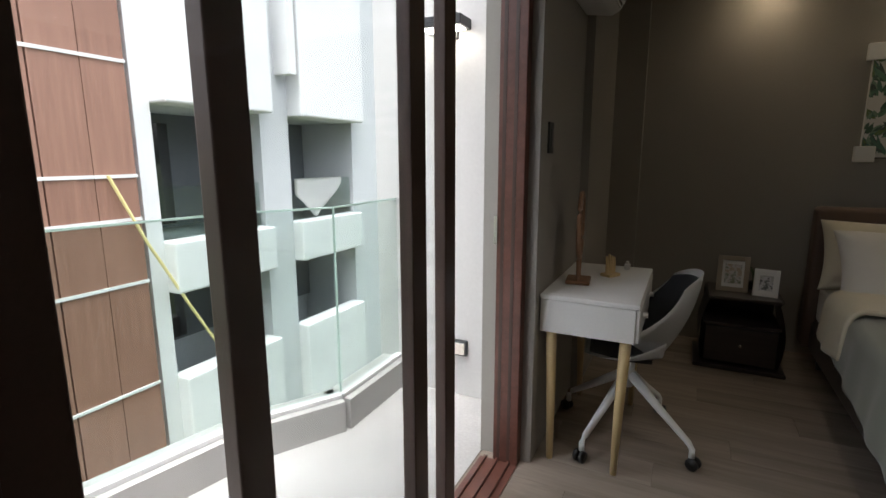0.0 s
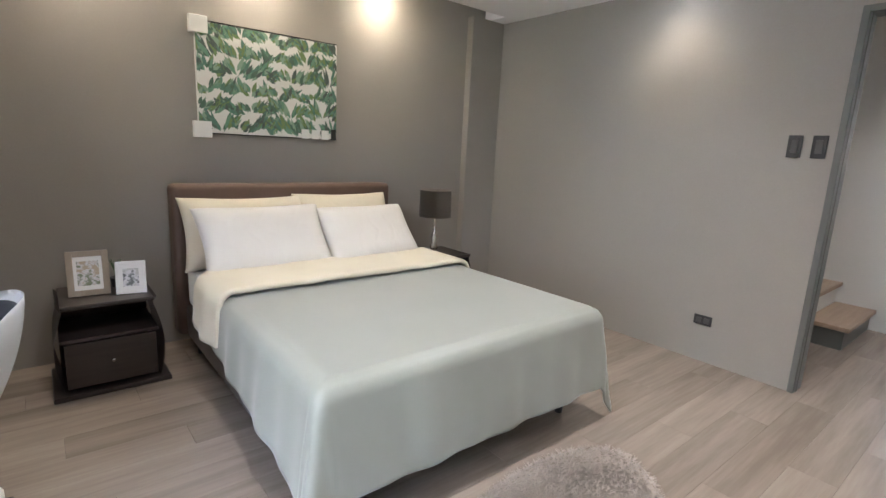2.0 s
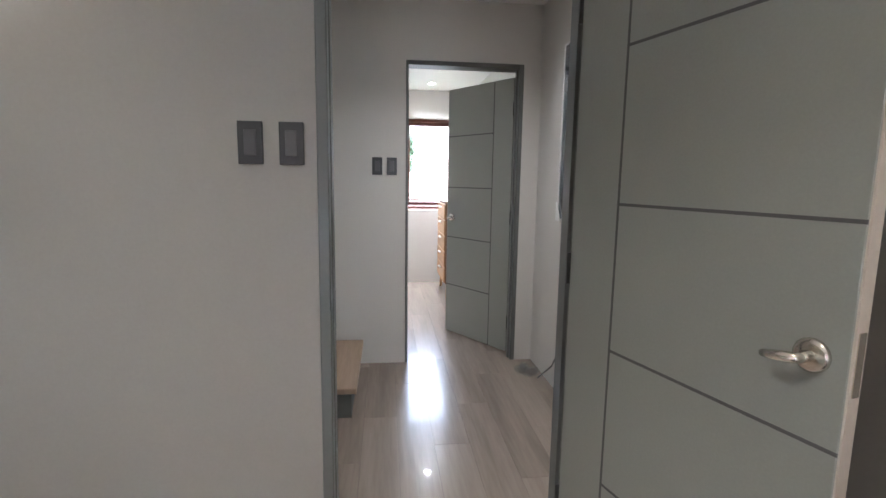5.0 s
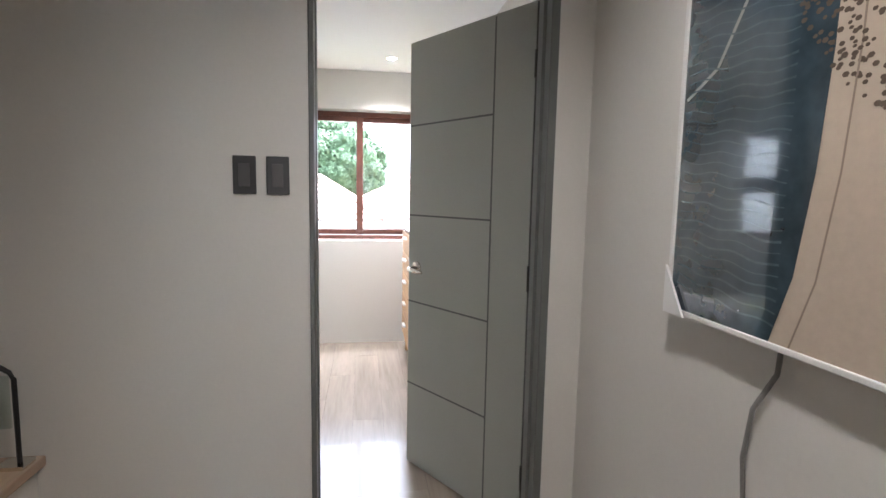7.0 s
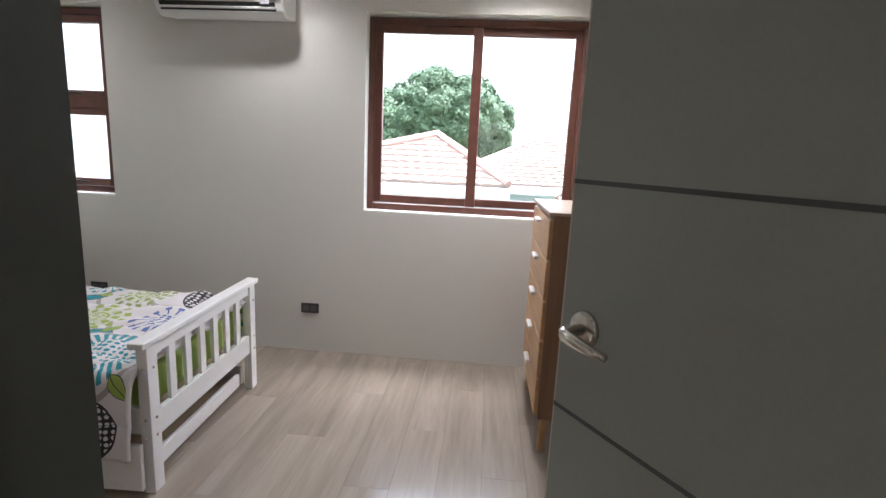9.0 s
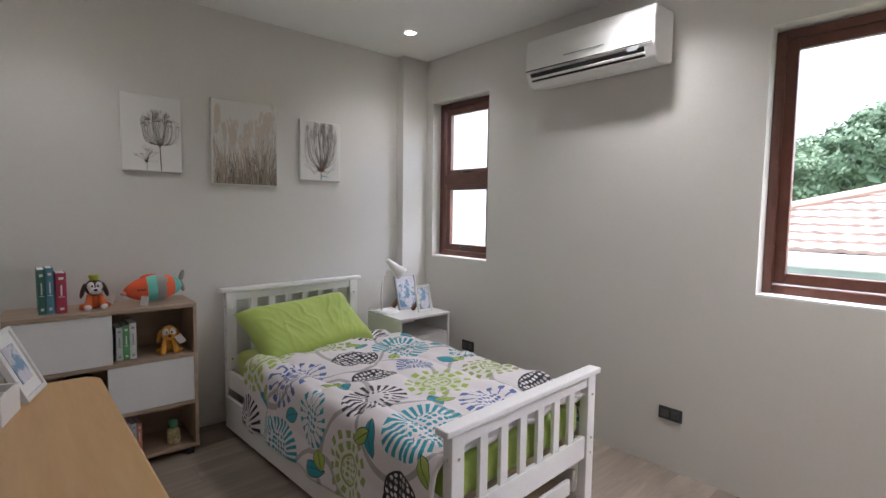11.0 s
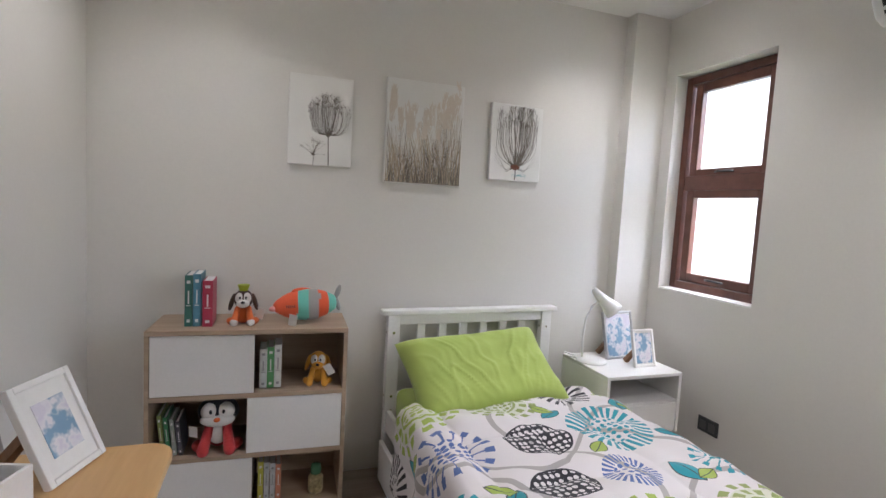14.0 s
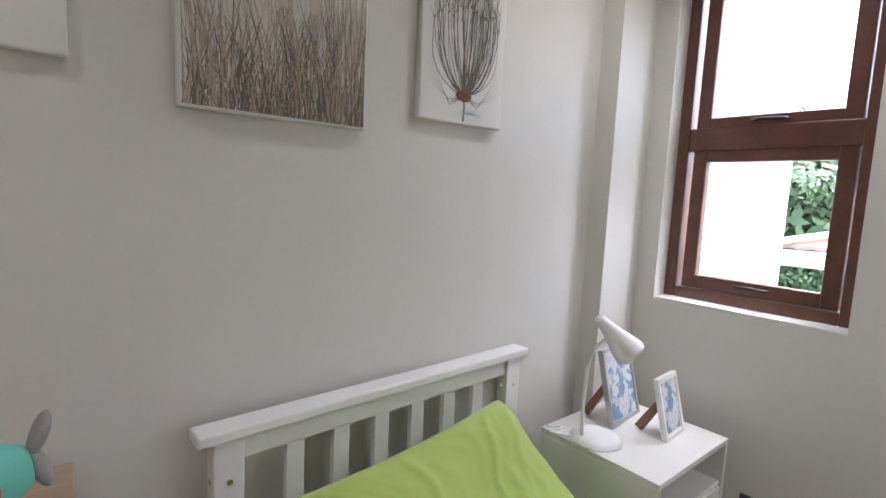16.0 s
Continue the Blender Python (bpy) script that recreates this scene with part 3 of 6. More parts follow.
OPEN = ((7.22, 9.03), (9.66, 11.45))
FLOORS = (-0.45, 2.05)
for y0, y1 in ((7.0, 7.22), (9.03, 9.66), (11.45, 15.0)):
    part("pier", rel(y0, y1, GZ, 7.5, 1.4), FACADE_GREY if y0 > 7.1 else WHITE_WALL, block)
for y0, y1 in OPEN:
    for z0, z1 in ((-3.4, -1.65), (-0.45, 0.26), (2.05, 4.6), (6.2, 7.5)):
        bm = rel(y0, y1, z0, z1, 0.12, 0.12 + (0.1 if z0 < 0 else 0.2), bevel=0.03)
        part("parapet", bm, WHITE_WALL, block, "white angled parapet")
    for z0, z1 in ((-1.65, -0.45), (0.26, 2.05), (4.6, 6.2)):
        # the recess's shade is put into this wall's dark colour
        part("back_wall", rel(y0, y1, z0, z1, 1.4, -1.3), RECESS_SHADE, block, "recess back wall, coloured dark to stand for shade")
        part("window", rel(y0 + 0.1, y1 - 0.7, z0 + 0.05, z1 - 0.15, 1.3, -1.28), BLACK_GLOSS, block)
        part("slab", rel(y0, y1, z1 - 0.001, z1 + 0.1, 1.4, -0.13), FACADE_GREY, block)
    part("pane", rel(y0 + 0.05, y1 - 0.05, 0.26, 0.98, 0.07, -0.05), RAIL_GLASS, block)
part("fin", rel(9.40, 9.55, 2.7, 7.5, 0.02, 0.35), WHITE_WALL, block)
part("roof", rel(5.8, 15.0, 7.5, 7.7, 3.0, 0.3), WHITE_WALL, block)
part("core", rel(5.8, 15.0, GZ, 7.5, 3.0, -1.45), FACADE_GREY, block)
tower = thing("clad_tower", pose(FXX, 0, GZ), "brown timber-look clad tower with pale joints", "building")
LINES = (-3.4, -1.6, -0.2, 0.61, 1.145, 2.5, 4.0, 5.6, 7.4)
for z0, z1 in zip(LINES, LINES[1:]):
    for y0, y1 in ((4.2, 5.9), (5.92, 6.42), (6.43, 6.92)):
        part("panel", rel(y0, y1, z0 + 0.02, z1 - 0.02, 0.3, 0.05), LOUVRE, tower)
    part("joint_cover", rel(4.2, 6.93, z1 - 0.02, z1 + 0.02, 0.3, 0.065), WHITE_WALL, tower, "pale metal joint strip")
part("side", rel(0.5, 4.2, GZ, 7.4, 0.3, 0.0), WHITE_WALL, tower)
sheetp = solid("plastic_sheet", sheet(lambda u, v: (FXX + 0.02 + 0.03 * math.sin(9 * u), 9.72 + 1.3 * u, 1.0 - v * (0.75 - 1.1 * abs(u - 0.42))), 16, 10, thick=0.004), PLASTIC, "crumpled white plastic sheet over a balcony rail", "sheet", smooth=True)
tape = solid("yellow_strap", sweep([(FXX + 0.1, 6.55, 1.16), (FXX + 0.16, 6.9, 0.3), (FXX + 0.2, 7.35, -0.6), (FXX + 0.2, 7.85, -1.5)], 0.02, 6), paint("yellow_plastic", (0.72, 0.62, 0.28), 0.5), "yellow plastic strap hanging down the facade", "strap")

# fin wall by the small window, neighbouring roofs and trees to the east
fixed("wall_fin", box(11.3, 11.5, 6.98, 10.5, GZ, 5), WHITE_WALL, "white rendered neighbouring wall", "wall")


def hip_roof(name, x0, x1, y0, y1, eave, ridge, label, peak=None):
    """A house: walls, eaves with a gutter, and a hipped roof of tile courses."""
    house = thing(name, pose((x0 + x1) / 2, (y0 + y1) / 2, GZ), label, "house")
    hx, hy, e, r = (x1 - x0) / 2, (y1 - y0) / 2, eave - GZ, ridge - GZ
    part("wall", box(-hx + 0.5, hx - 0.5, -hy + 0.5, hy - 0.5, 0, e - 0.05), BLUE_WALL, house)
    part("fascia", box(-hx - 0.02, hx + 0.02, -hy - 0.02, hy + 0.02, e - 0.2, e - 0.0, bevel=0.03), WHITE_WALL, house, "white moulded fascia")
    rl = (max(0.0, hx - hy), max(0.0, hy - hx)) if peak is None else (0.0, 0.0)
    dy = 0.0 if peak is None else peak - (y0 + y1) / 2
    n = max(8, int(min(hx, hy) / 0.17))
    for side in range(4):
        bm = bmesh.new()
        for k in range(n):
            f0, f1 = k / n, (k + 1.04) / n
            pts = []
            for f, lift in ((f0, 0.05), (f1, 0.012)):
                ax, ay = hx + (rl[0] - hx) * f, hy + (rl[1] - hy) * f
                z = e + (r - e) * f + lift
                c = [(-ax, dy * f - ay), (ax, dy * f - ay), (ax, dy * f + ay), (-ax, dy * f + ay)]
                a, b = c[side], c[(side + 1) % 4]
                pts.append((Vector((*a, z)), Vector((*b, z))))
            (a0, b0), (a1, b1) = pts
            m = max(2, int((b0 - a0).length / 0.11))
            low = [a0.lerp(b0, i / m) + Vector((0, 0, 0.022 * (i % 2))) for i in range(m + 1)]
            up = [a1.lerp(b1, i / m) + Vector((0, 0, 0.022 * (i % 2))) for i in range(m + 1)]
            dn = [p - Vector((0, 0, 0.05)) for p in low]
            v0, v1, v2 = ([bm.verts.new(p) for p in row] for row in (low, up, dn))
            for i in range(m):
                bm.faces.new((v0[i], v0[i + 1], v1[i + 1], v1[i]))
                bm.faces.new((v2[i], v2[i + 1], v0[i + 1], v0[i]))
        part("roof_slope", bm, TILE, house, "clay tile courses")
    c = [(-hx, -hy), (hx, -hy), (hx, hy), (-hx, hy)]
    t = [(-rl[0], dy - rl[1]), (rl[0], dy - rl[1]), (rl[0], dy + rl[1]), (-rl[0], dy + rl[1])]
    for a, b in zip(c, t):
        part("hip_cap", sweep([(*a, e + 0.06), (*b, r + 0.06)], 0.07, 8), HIP_TILE, house, "rounded hip tiles")
    part("ridge_cap", sweep([(-rl[0] - 0.01, dy - rl[1] - 0.01, r + 0.06), (rl[0] + 0.01, dy + rl[1] + 0.01, r + 0.06)], 0.07, 8), HIP_TILE, house)
    return house


hip_roof("neighbour_house", 14.8, 17.6, 3.5, 7.95, 0.84, 1.66, "pale blue house with a hipped clay tile roof", 4.85)
hip_roof("neighbour_house", 18.0, 26.0, -4.5, 5.0, 0.72, 2.55, "larger pale blue house with a clay tile roof")
hip_roof("neighbour_house", 13.2, 15.6, 0.2, 2.6, 0.62, 1.35, "small pale blue wing with a clay tile roof")


def tree(name, at, height, radius, crown_z, count, label, squash=0.8):
    rng = np.random.default_rng(int(abs(at[0] * 7 + at[1])))
    t = thing(name, pose(*at), label, "tree")
    bm = sweep([(0, 0, 0), (0.1, 0, height * 0.25), (0.05, 0.1, height * 0.5), (0, 0, height * 0.8)], [0.32, 0.24, 0.18, 0.05], 10)
    for k in range(7):
        a, z = k * 2.4, height * (0.35 + 0.05 * k)
        sweep([(0, 0, z), (radius * 0.4 * math.cos(a), radius * 0.4 * math.sin(a), z + height * 0.12), (radius * 0.75 * math.cos(a), radius * 0.75 * math.sin(a), z + height * 0.2)], [0.12, 0.07, 0.02], 7, bm)
    part("trunk", bm, BARK, t, smooth=True)
    shape = np.array([1, 1, squash])
    lobes = rng.normal(size=(140, 3))
    lobes = lobes / np.linalg.norm(lobes, axis=1)[:, None] * rng.uniform(0.74, 0.86, (140, 1))
    c = np.repeat(lobes, count // 140, 0)
    d = rng.normal(size=c.shape)
    d /= np.linalg.norm(d, axis=1)[:, None]
    reach = rng.uniform(0.13, 0.22, (140, 1)).repeat(count // 140, 0)
    outer = (c + d * reach * rng.uniform(0.35, 1.05, (len(c), 1))) * radius * shape
    deep = rng.normal(size=(count // 5, 3))
    deep = deep / np.linalg.norm(deep, axis=1)[:, None]
    inner = deep * rng.uniform(0.55, 0.82, (len(deep), 1)) * radius * shape
    p = np.concatenate([outer, inner]) + np.array([0, 0, crown_z])
    n = np.concatenate([d + c * 0.8, deep]) + rng.normal(size=p.shape) * 0.45
    n /= np.linalg.norm(n, axis=1)[:, None]
    u = np.cross(n, rng.normal(size=p.shape))
    u /= np.linalg.norm(u, axis=1)[:, None]
    w = np.cross(n, u)
    s = np.concatenate([rng.uniform(0.034, 0.062, (len(outer), 1)), rng.uniform(0.12, 0.2, (len(inner), 1))])
    quads = np.stack([p - u * s * 1.6, p - w * s * 0.7, p + u * s * 1.6, p + w * s * 0.7], 1).reshape(-1, 3)
    me = bpy.data.meshes.new("crown")
    me.from_pydata(quads.tolist(), [], np.arange(len(quads)).reshape(-1, 4).tolist())
    me.materials.append(LEAVES)
    ob = new("crown", me)
    ob.parent = t
    tagged(ob, "dense dark green leaves", kind="stuff")


tree("mango_tree", (27.2, 6.15, GZ), 6.8, 2.45, 5.85, 98000, "broad dense green mango tree behind the roofs", 1.0)
tree("mango_tree", (26.8, 4.75, GZ), 6.4, 1.9, 6.0, 60000, "rounded green mango tree behind the roofs", 1.0)
tree("mango_tree", (26.6, 8.3, GZ), 6.0, 2.0, 5.4, 52000, "rounded green mango tree behind the roofs", 1.0)
tree("leafy_tree", (22.0, 10.9, GZ), 6.5, 2.9, 4.6, 30000, "leafy green tree beyond the white wall", 1.0)
tree("leafy_tree", (60.0, -3.0, GZ), 7.5, 2.2, 6.0, 2500, "small round tree far behind the roofs")


# ---- fixtures ----
def wall_plate(m, w, h, label, rockers=1, category="switch"):
    """A plate in the local xz plane that faces -y."""
    ob = thing("light_switch" if category == "switch" else "wall_socket", m, label, category)
    part("plate", box(-w / 2, w / 2, -0.009, 0, -h / 2, h / 2, bevel=0.003), PLATE, ob)
    if category == "switch":
        part("rocker", box(-w * 0.24, w * 0.24, -0.013, -0.0092, -h * 0.3, h * 0.3, bevel=0.002), ROCKER, ob)
    else:
        for k in (-1, 1):
            part("outlet", box(k * w * 0.22 - w * 0.16, k * w * 0.22 + w * 0.16, -0.012, -0.0092, -h * 0.28, h * 0.28, bevel=0.002), ROCKER, ob)
    return ob


for y in (4.621, 4.503):
    wall_plate(pose(MX, y, 1.435, 0, 0, -90), 0.072, 0.125, "dark grey light switch by the bedroom door")
for y in (4.287, 4.186):
    wall_plate(pose(HX, y, 1.425, 0, 0, -90), 0.07, 0.12, "dark grey light switch in the hall")
wall_plate(pose(MX, 4.963, 0.285, 0, 0, -90), 0.115, 0.066, "dark grey wall socket above the floor", category="socket")
wall_plate(pose(EX, 4.955, 0.292, 0, 0, -90), 0.118, 0.066, "dark grey wall socket under the window", category="socket")
wall_plate(pose(EX, 6.42, 0.33, 0, 0, -90), 0.118, 0.075, "dark grey wall socket beside the nightstand", category="socket")
wall_plate(pose(0.69, 5.16, 1.44, 0, 0, 90), 0.075, 0.13, "dark grey light switch by the balcony door")

for dx, dy, watts in DOWNLIGHTS:
    ob = thing("downlight", pose(dx, dy, CZ), "small round recessed ceiling downlight, lit, some of the set added", "downlight", "downlights in the child's room")
    part("trim_ring", lathe([(0.046, 0), (0.046, -0.004), (0.036, -0.006), (0.034, 0)], seg=28), SATIN, ob, smooth=True)
    part("lens", lathe([(0.033, -0.001), (0.033, -0.003)], seg=24), FROST, ob, "glowing lens")
for cx in COVE_X:
    ob = thing("cove_light", pose(cx, 6.93, 2.57), "small warm spotlight in the ceiling slot, lit", "downlight", "spots in the ceiling slot")
    part("housing", lathe([(0.04, 0), (0.04, -0.018), (0.03, -0.02)], seg=20), SATIN, ob, smooth=True)
    part("lens", lathe([(0.028, -0.0205), (0.028, -0.023)], seg=20), COVE_GLOW, ob, "glowing lens")
# the last three, bedroom pair and hall, are added to go with the fill
for px, py, pz in ((4.52, 5.36, CZ), (3.3, 3.45, CZ), (1.9, 4.6, CZ), (3.4, 4.9, CZ), (5.6, 3.75, 2.54)):
    ob = thing("downlight", pose(px, py, pz), "small round recessed ceiling downlight, lit, some of the set added", "downlight", "ceiling downlights")
    part("trim_ring", lathe([(0.046, 0), (0.046, -0.004), (0.036, -0.006), (0.034, 0)], seg=28), SATIN, ob, smooth=True)
    part("lens", lathe([(0.033, -0.001), (0.033, -0.003)], seg=24), FROST, ob, "glowing lens")


def air_conditioner(m, w, label):
    """A split unit along local x, its back on y = 0, facing -y, bottom at z = 0."""
    ac = thing("air_conditioner", m, label, "air conditioner")
    prof = ((0, 0.02), (-0.13, 0.0), (-0.17, 0.02), (-0.2, 0.075), (-0.205, 0.2), (-0.19, 0.262), (0, 0.27))
    bm = bmesh.new()
    a = [bm.verts.new((-w / 2, y, z)) for y, z in prof]
    b = [bm.verts.new((w / 2, y, z)) for y, z in prof]
    for i in range(len(prof)):
        j = (i + 1) % len(prof)
        bm.faces.new((a[i], a[j], b[j], b[i]))
    bm.faces.new(a)
    bm.faces.new(b[::-1])
    bmesh.ops.bevel(bm, geom=bm.edges[:], offset=0.012, segments=3, profile=0.5, affect="EDGES")
    part("body", bm, PLASTIC, ac, smooth=False)
    part("front_seam", box(-w / 2 + 0.01, w / 2 - 0.01, -0.2075, -0.2035, 0.083, 0.088), BLACK, ac)
    lean = pose(0, -0.1865, 0.047, 28.6)
    for nm, z0, z1, out, mat in (("air_outlet", -0.027, 0.027, 0.002, BLACK), ("louvre", -0.008, 0.004, 0.010, PLASTIC), ("louvre", -0.0265, -0.021, 0.009, PLASTIC)):
        bm = box(-w / 2 + (0.035 if mat is BLACK else 0.04), w / 2 - 0.05, -out, 0.006, z0, z1, bevel=0.0015, seg=1)
        bmesh.ops.transform(bm, matrix=lean, verts=bm.verts[:])
        part(nm, bm, mat, ac, "dark air outlet" if mat is BLACK else "white swing louvre")
    part("badge", box(-0.12, 0.12, -0.2075, -0.205, 0.125, 0.130), COPPER_TEXT, ac)
    part("display", box(w / 2 - 0.13, w / 2 - 0.08, -0.2065, -0.203, 0.06, 0.08), COPPER_TEXT, ac)
    return ac


air_conditioner(pose(EX, 5.41, 2.025, 0, 0, -90), 0.76, "white split air conditioner on the wall above the window")
air_conditioner(pose(0.69, 5.45, 2.06, 0, 0, 90), 0.72, "white split air conditioner above the desk")

# stairs beside the hall
stairs = thing("staircase", pose(6.3, 4.41, 0), "straight stairs with oak treads and white risers", "stairs")
for k in range(9):
    z, y = 0.18 * (k + 1), 0.255 * k
    part("tread", box(-0.42, 0.433, y - 0.02, y + 0.262, z - 0.035, z, bevel=0.006), OAK, stairs)
    part("riser", box(-0.40, 0.433, y + 0.01, y + 0.262, z - 0.18, z - 0.0355), PALE if k else STEEL_FRAME, stairs)
hr = thing("stair_handrail", pose(6.67, 4.935, 0.54), "thin dark metal handrail with a glass panel", "handrail")
part("rail", sweep([(0, 0, 0), (0, 0, 0.27), (0, 0.01, 0.29), (0, 1.6, 1.41)], 0.007, 8), BLACK_ALU, hr, smooth=True)
part("pane", box(-0.004, 0.004, 0.015, 0.9, 0.12, 0.28), RAIL_GLASS, hr)
part("foot", box(-0.03, 0.03, -0.025, 0.05, -0.002, 0.012), CHROME, hr)


# ---- pictures ----
def canvas(name, m, w, h, d, label, mat=None):
    ob = thing(name, m, label, "picture")
    part("canvas", box(-w / 2, w / 2, -d, 0, -h / 2, h / 2, bevel=0.004), mat or CANVAS, ob)
    return ob


rng = random.Random(4)
# three small canvases
c1 = canvas("canvas_print", pose(7.748, KN, 1.703), 0.285, 0.405, 0.022, "white canvas with a sepia seed head drawing")


def seed_head(ob, cx, cz, stem, r, rays, lo, hi, w0, mat=None):
    bm = bmesh.new()
    y = -0.0226
    ribbon([(cx, y, stem), (cx + 0.002, y, (stem + cz) / 2), (cx, y, cz)], w0 * 2.2, bm, taper=0.9)
    for k in range(rays):
        a = radians(rng.uniform(lo, hi))
        l = r * rng.uniform(0.65, 1.05)
        bend = rng.uniform(-0.25, 0.25)
        pts = [(cx + l * f * math.cos(a + bend * f), y, cz + l * f * math.sin(a + bend * f)) for f in (0, 0.33, 0.66, 1)]
        ribbon(pts, w0, bm)
        for q in range(3):
            b2 = a + rng.uniform(-0.9, 0.9)
            ex, ez = pts[2][0], pts[2][2]
            ribbon([(ex, y, ez), (ex + 0.2 * l * math.cos(b2), y, ez + 0.2 * l * math.sin(b2))], w0 * 0.7, bm)
    part("drawing", bm, mat or INK, ob)


def goblet(ob, cx, cz, stem, reach, spread, count, w0, top, half):
    """Hair-thin rays that open like a cup over a dark heart on a stem."""
    bm = bmesh.new()
    y = -0.0226
    ribbon([(cx + 0.004, y, stem), (cx + 0.002, y, (stem + cz) / 2), (cx, y, cz)], w0 * 4, bm, taper=0.9)
    for k in range(count):
        a = rng.uniform(-1, 1)
        l = reach * rng.uniform(0.7, 1.05) * (1 - 0.25 * a * a)
        curl = rng.uniform(-0.15, 0.3)
        pts = []
        for i in range(9):
            q = i / 8
            px = cx + spread * a * (math.sin(min(1, q * 1.15) * math.pi / 2) ** 0.75 - curl * q ** 3) + 0.003 * math.sin(9 * q + 2.1 * k)
            pz = cz + l * q ** (1 + 0.6 * abs(a)) - 0.012 * abs(a) * math.sin(q * math.pi)
            pts.append((max(-half, min(half, px)), y, min(top, pz)))
        ribbon(pts, w0 * rng.uniform(0.6, 1.3), bm, taper=0.55)
        ex, ez = pts[-1][0], pts[-1][2]
        for q in range(4):
            b2, l2 = rng.uniform(0.5, 2.6), rng.uniform(0.008, 0.026)
            ribbon([(ex, y, ez - 0.012), (max(-half, min(half, ex + l2 * math.cos(b2))), y, min(top, ez - 0.012 + l2 * math.sin(b2)))], w0 * 0.8, bm)
    part("drawing", bm, INK, ob)


goblet(c1, 0.035, -0.06, -0.20, 0.18, 0.088, 85, 0.0012, 0.19, 0.138)
seed_head(c1, -0.03, -0.152, -0.20, 0.085, 16, 5, 175, 0.0012)
bm = bmesh.new()
blob((0.035, -0.0226, -0.058), (0.010, 0.0008, 0.012), bm, 12)
blob((-0.03, -0.0226, -0.152), (0.008, 0.0008, 0.006), bm, 12)
part("drawing", bm, INK, c1)
c2 = canvas("canvas_print", pose(8.245, KN, 1.695), 0.392, 0.497, 0.026, "canvas with pale reeds and dark grasses")
for mat, n, lo, hi, w0 in ((STRAW, 170, 0.12, 0.30, 0.0028), (INK, 260, 0.04, 0.19, 0.0024), (INK, 60, 0.16, 0.29, 0.0016)):
    bm = bmesh.new()
    for k in range(n):
        x, l = rng.uniform(-0.19, 0.19), rng.uniform(lo, hi)
        lean = rng.uniform(-0.07, 0.07)
        l *= 1.0 + 0.25 * (x > 0.02)
        x1 = max(-0.19, min(0.19, x + lean))
        ribbon([(x, -0.0266, -0.243), (x * 0.7 + x1 * 0.3, -0.0266, -0.243 + l * 0.5), (x1, -0.0266, -0.243 + l)], w0 * rng.uniform(0.6, 1.5), bm)
    part("drawing", bm, mat, c2)
bm = bmesh.new()
for k2 in range(30):
    x, s = rng.uniform(-0.17, 0.17), rng.uniform(0.8, 1.2)
    z = 0.02 + 0.35 * x * x * 8 + rng.uniform(-0.03, 0.08) + (0.05 if x > 0.08 else 0)
    for k in range(26):
        a = rng.uniform(-0.35, 0.35)
        px, pz = x + rng.uniform(-0.012, 0.012), z + rng.uniform(-0.055, 0.03) * s
        ribbon([(px, -0.0272, pz), (px + 0.03 * math.sin(a), -0.0272, pz + 0.028)], 0.006, bm)
part("drawing", bm, paint("reed_plume", (0.64, 0.57, 0.49), 0.7, var=0.15, fine=300), c2)
c3 = canvas("canvas_print", pose(8.745, KN, 1.695), 0.295, 0.392, 0.022, "white canvas with a brown seed head seen close")
bm = bmesh.new()
ribbon([(0.0, -0.0226, -0.19), (0.003, -0.0226, -0.16), (0.0, -0.0226, -0.125)], 0.006, bm, taper=0.9)
for k in range(64):
    s, l = rng.uniform(-1, 1), rng.uniform(0.22, 0.34)
    pts = []
    for i in range(8):
        q = i / 7
        pts.append((s * 0.118 * math.sin(min(1, 1.25 * q) * math.pi / 2) ** 0.8 + 0.004 * math.sin(6 * q + k), -0.0226, min(0.188, -0.122 + l * (1 - 0.25 * s * s) * q ** (1 + 0.5 * s * s))))
    ribbon(pts, rng.uniform(0.0016, 0.0034), bm, taper=0.6)
    ex, ez = pts[-1][0], pts[-1][2]
    for q in range(3):
        b2 = rng.uniform(0.6, 2.5)
        ribbon([(ex, -0.0226, ez - 0.01), (ex + 0.022 * math.cos(b2), -0.0226, min(0.19, ez + 0.022 * math.sin(b2)))], 0.0016, bm)
for k in range(70):
    px, pz = max(-0.12, min(0.12, rng.gauss(0.01, 0.05))), rng.uniform(0.06, 0.17)
    ribbon([(px, -0.0226, pz), (px + rng.uniform(-0.01, 0.01), -0.0226, pz + 0.012), (px + rng.uniform(-0.008, 0.008), -0.0226, min(0.19, pz + 0.03))], 0.0022, bm)
for k in range(10):
    sg = -1 if k % 2 else 1
    ribbon([(0, -0.0226, -0.125), (sg * 0.05, -0.0226, -0.135 - 0.002 * k), (sg * 0.09, -0.0226, -0.125 + 0.004 * k), (sg * 0.125, -0.0226, -0.10 + 0.009 * k)], 0.0014, bm)
part("drawing", bm, INK, c3)
bm = bmesh.new()
for k in range(12):
    a = radians(-20 + 20 * k)
    ribbon([(0.025, -0.0226, -0.168), (0.025 + 0.045 * math.cos(a), -0.0226, -0.168 + 0.02 * math.sin(a))], 0.002, bm)
part("drawing", bm, paint("teal_ink", (0.22, 0.42, 0.44), 0.7, var=0.2), c3)
bm = bmesh.new()
blob((0.0, -0.0226, -0.122), (0.028, 0.0009, 0.016), bm, 14)
part("drawing", bm, paint("rust_ink", (0.16, 0.06, 0.035), 0.7, var=0.2), c3)

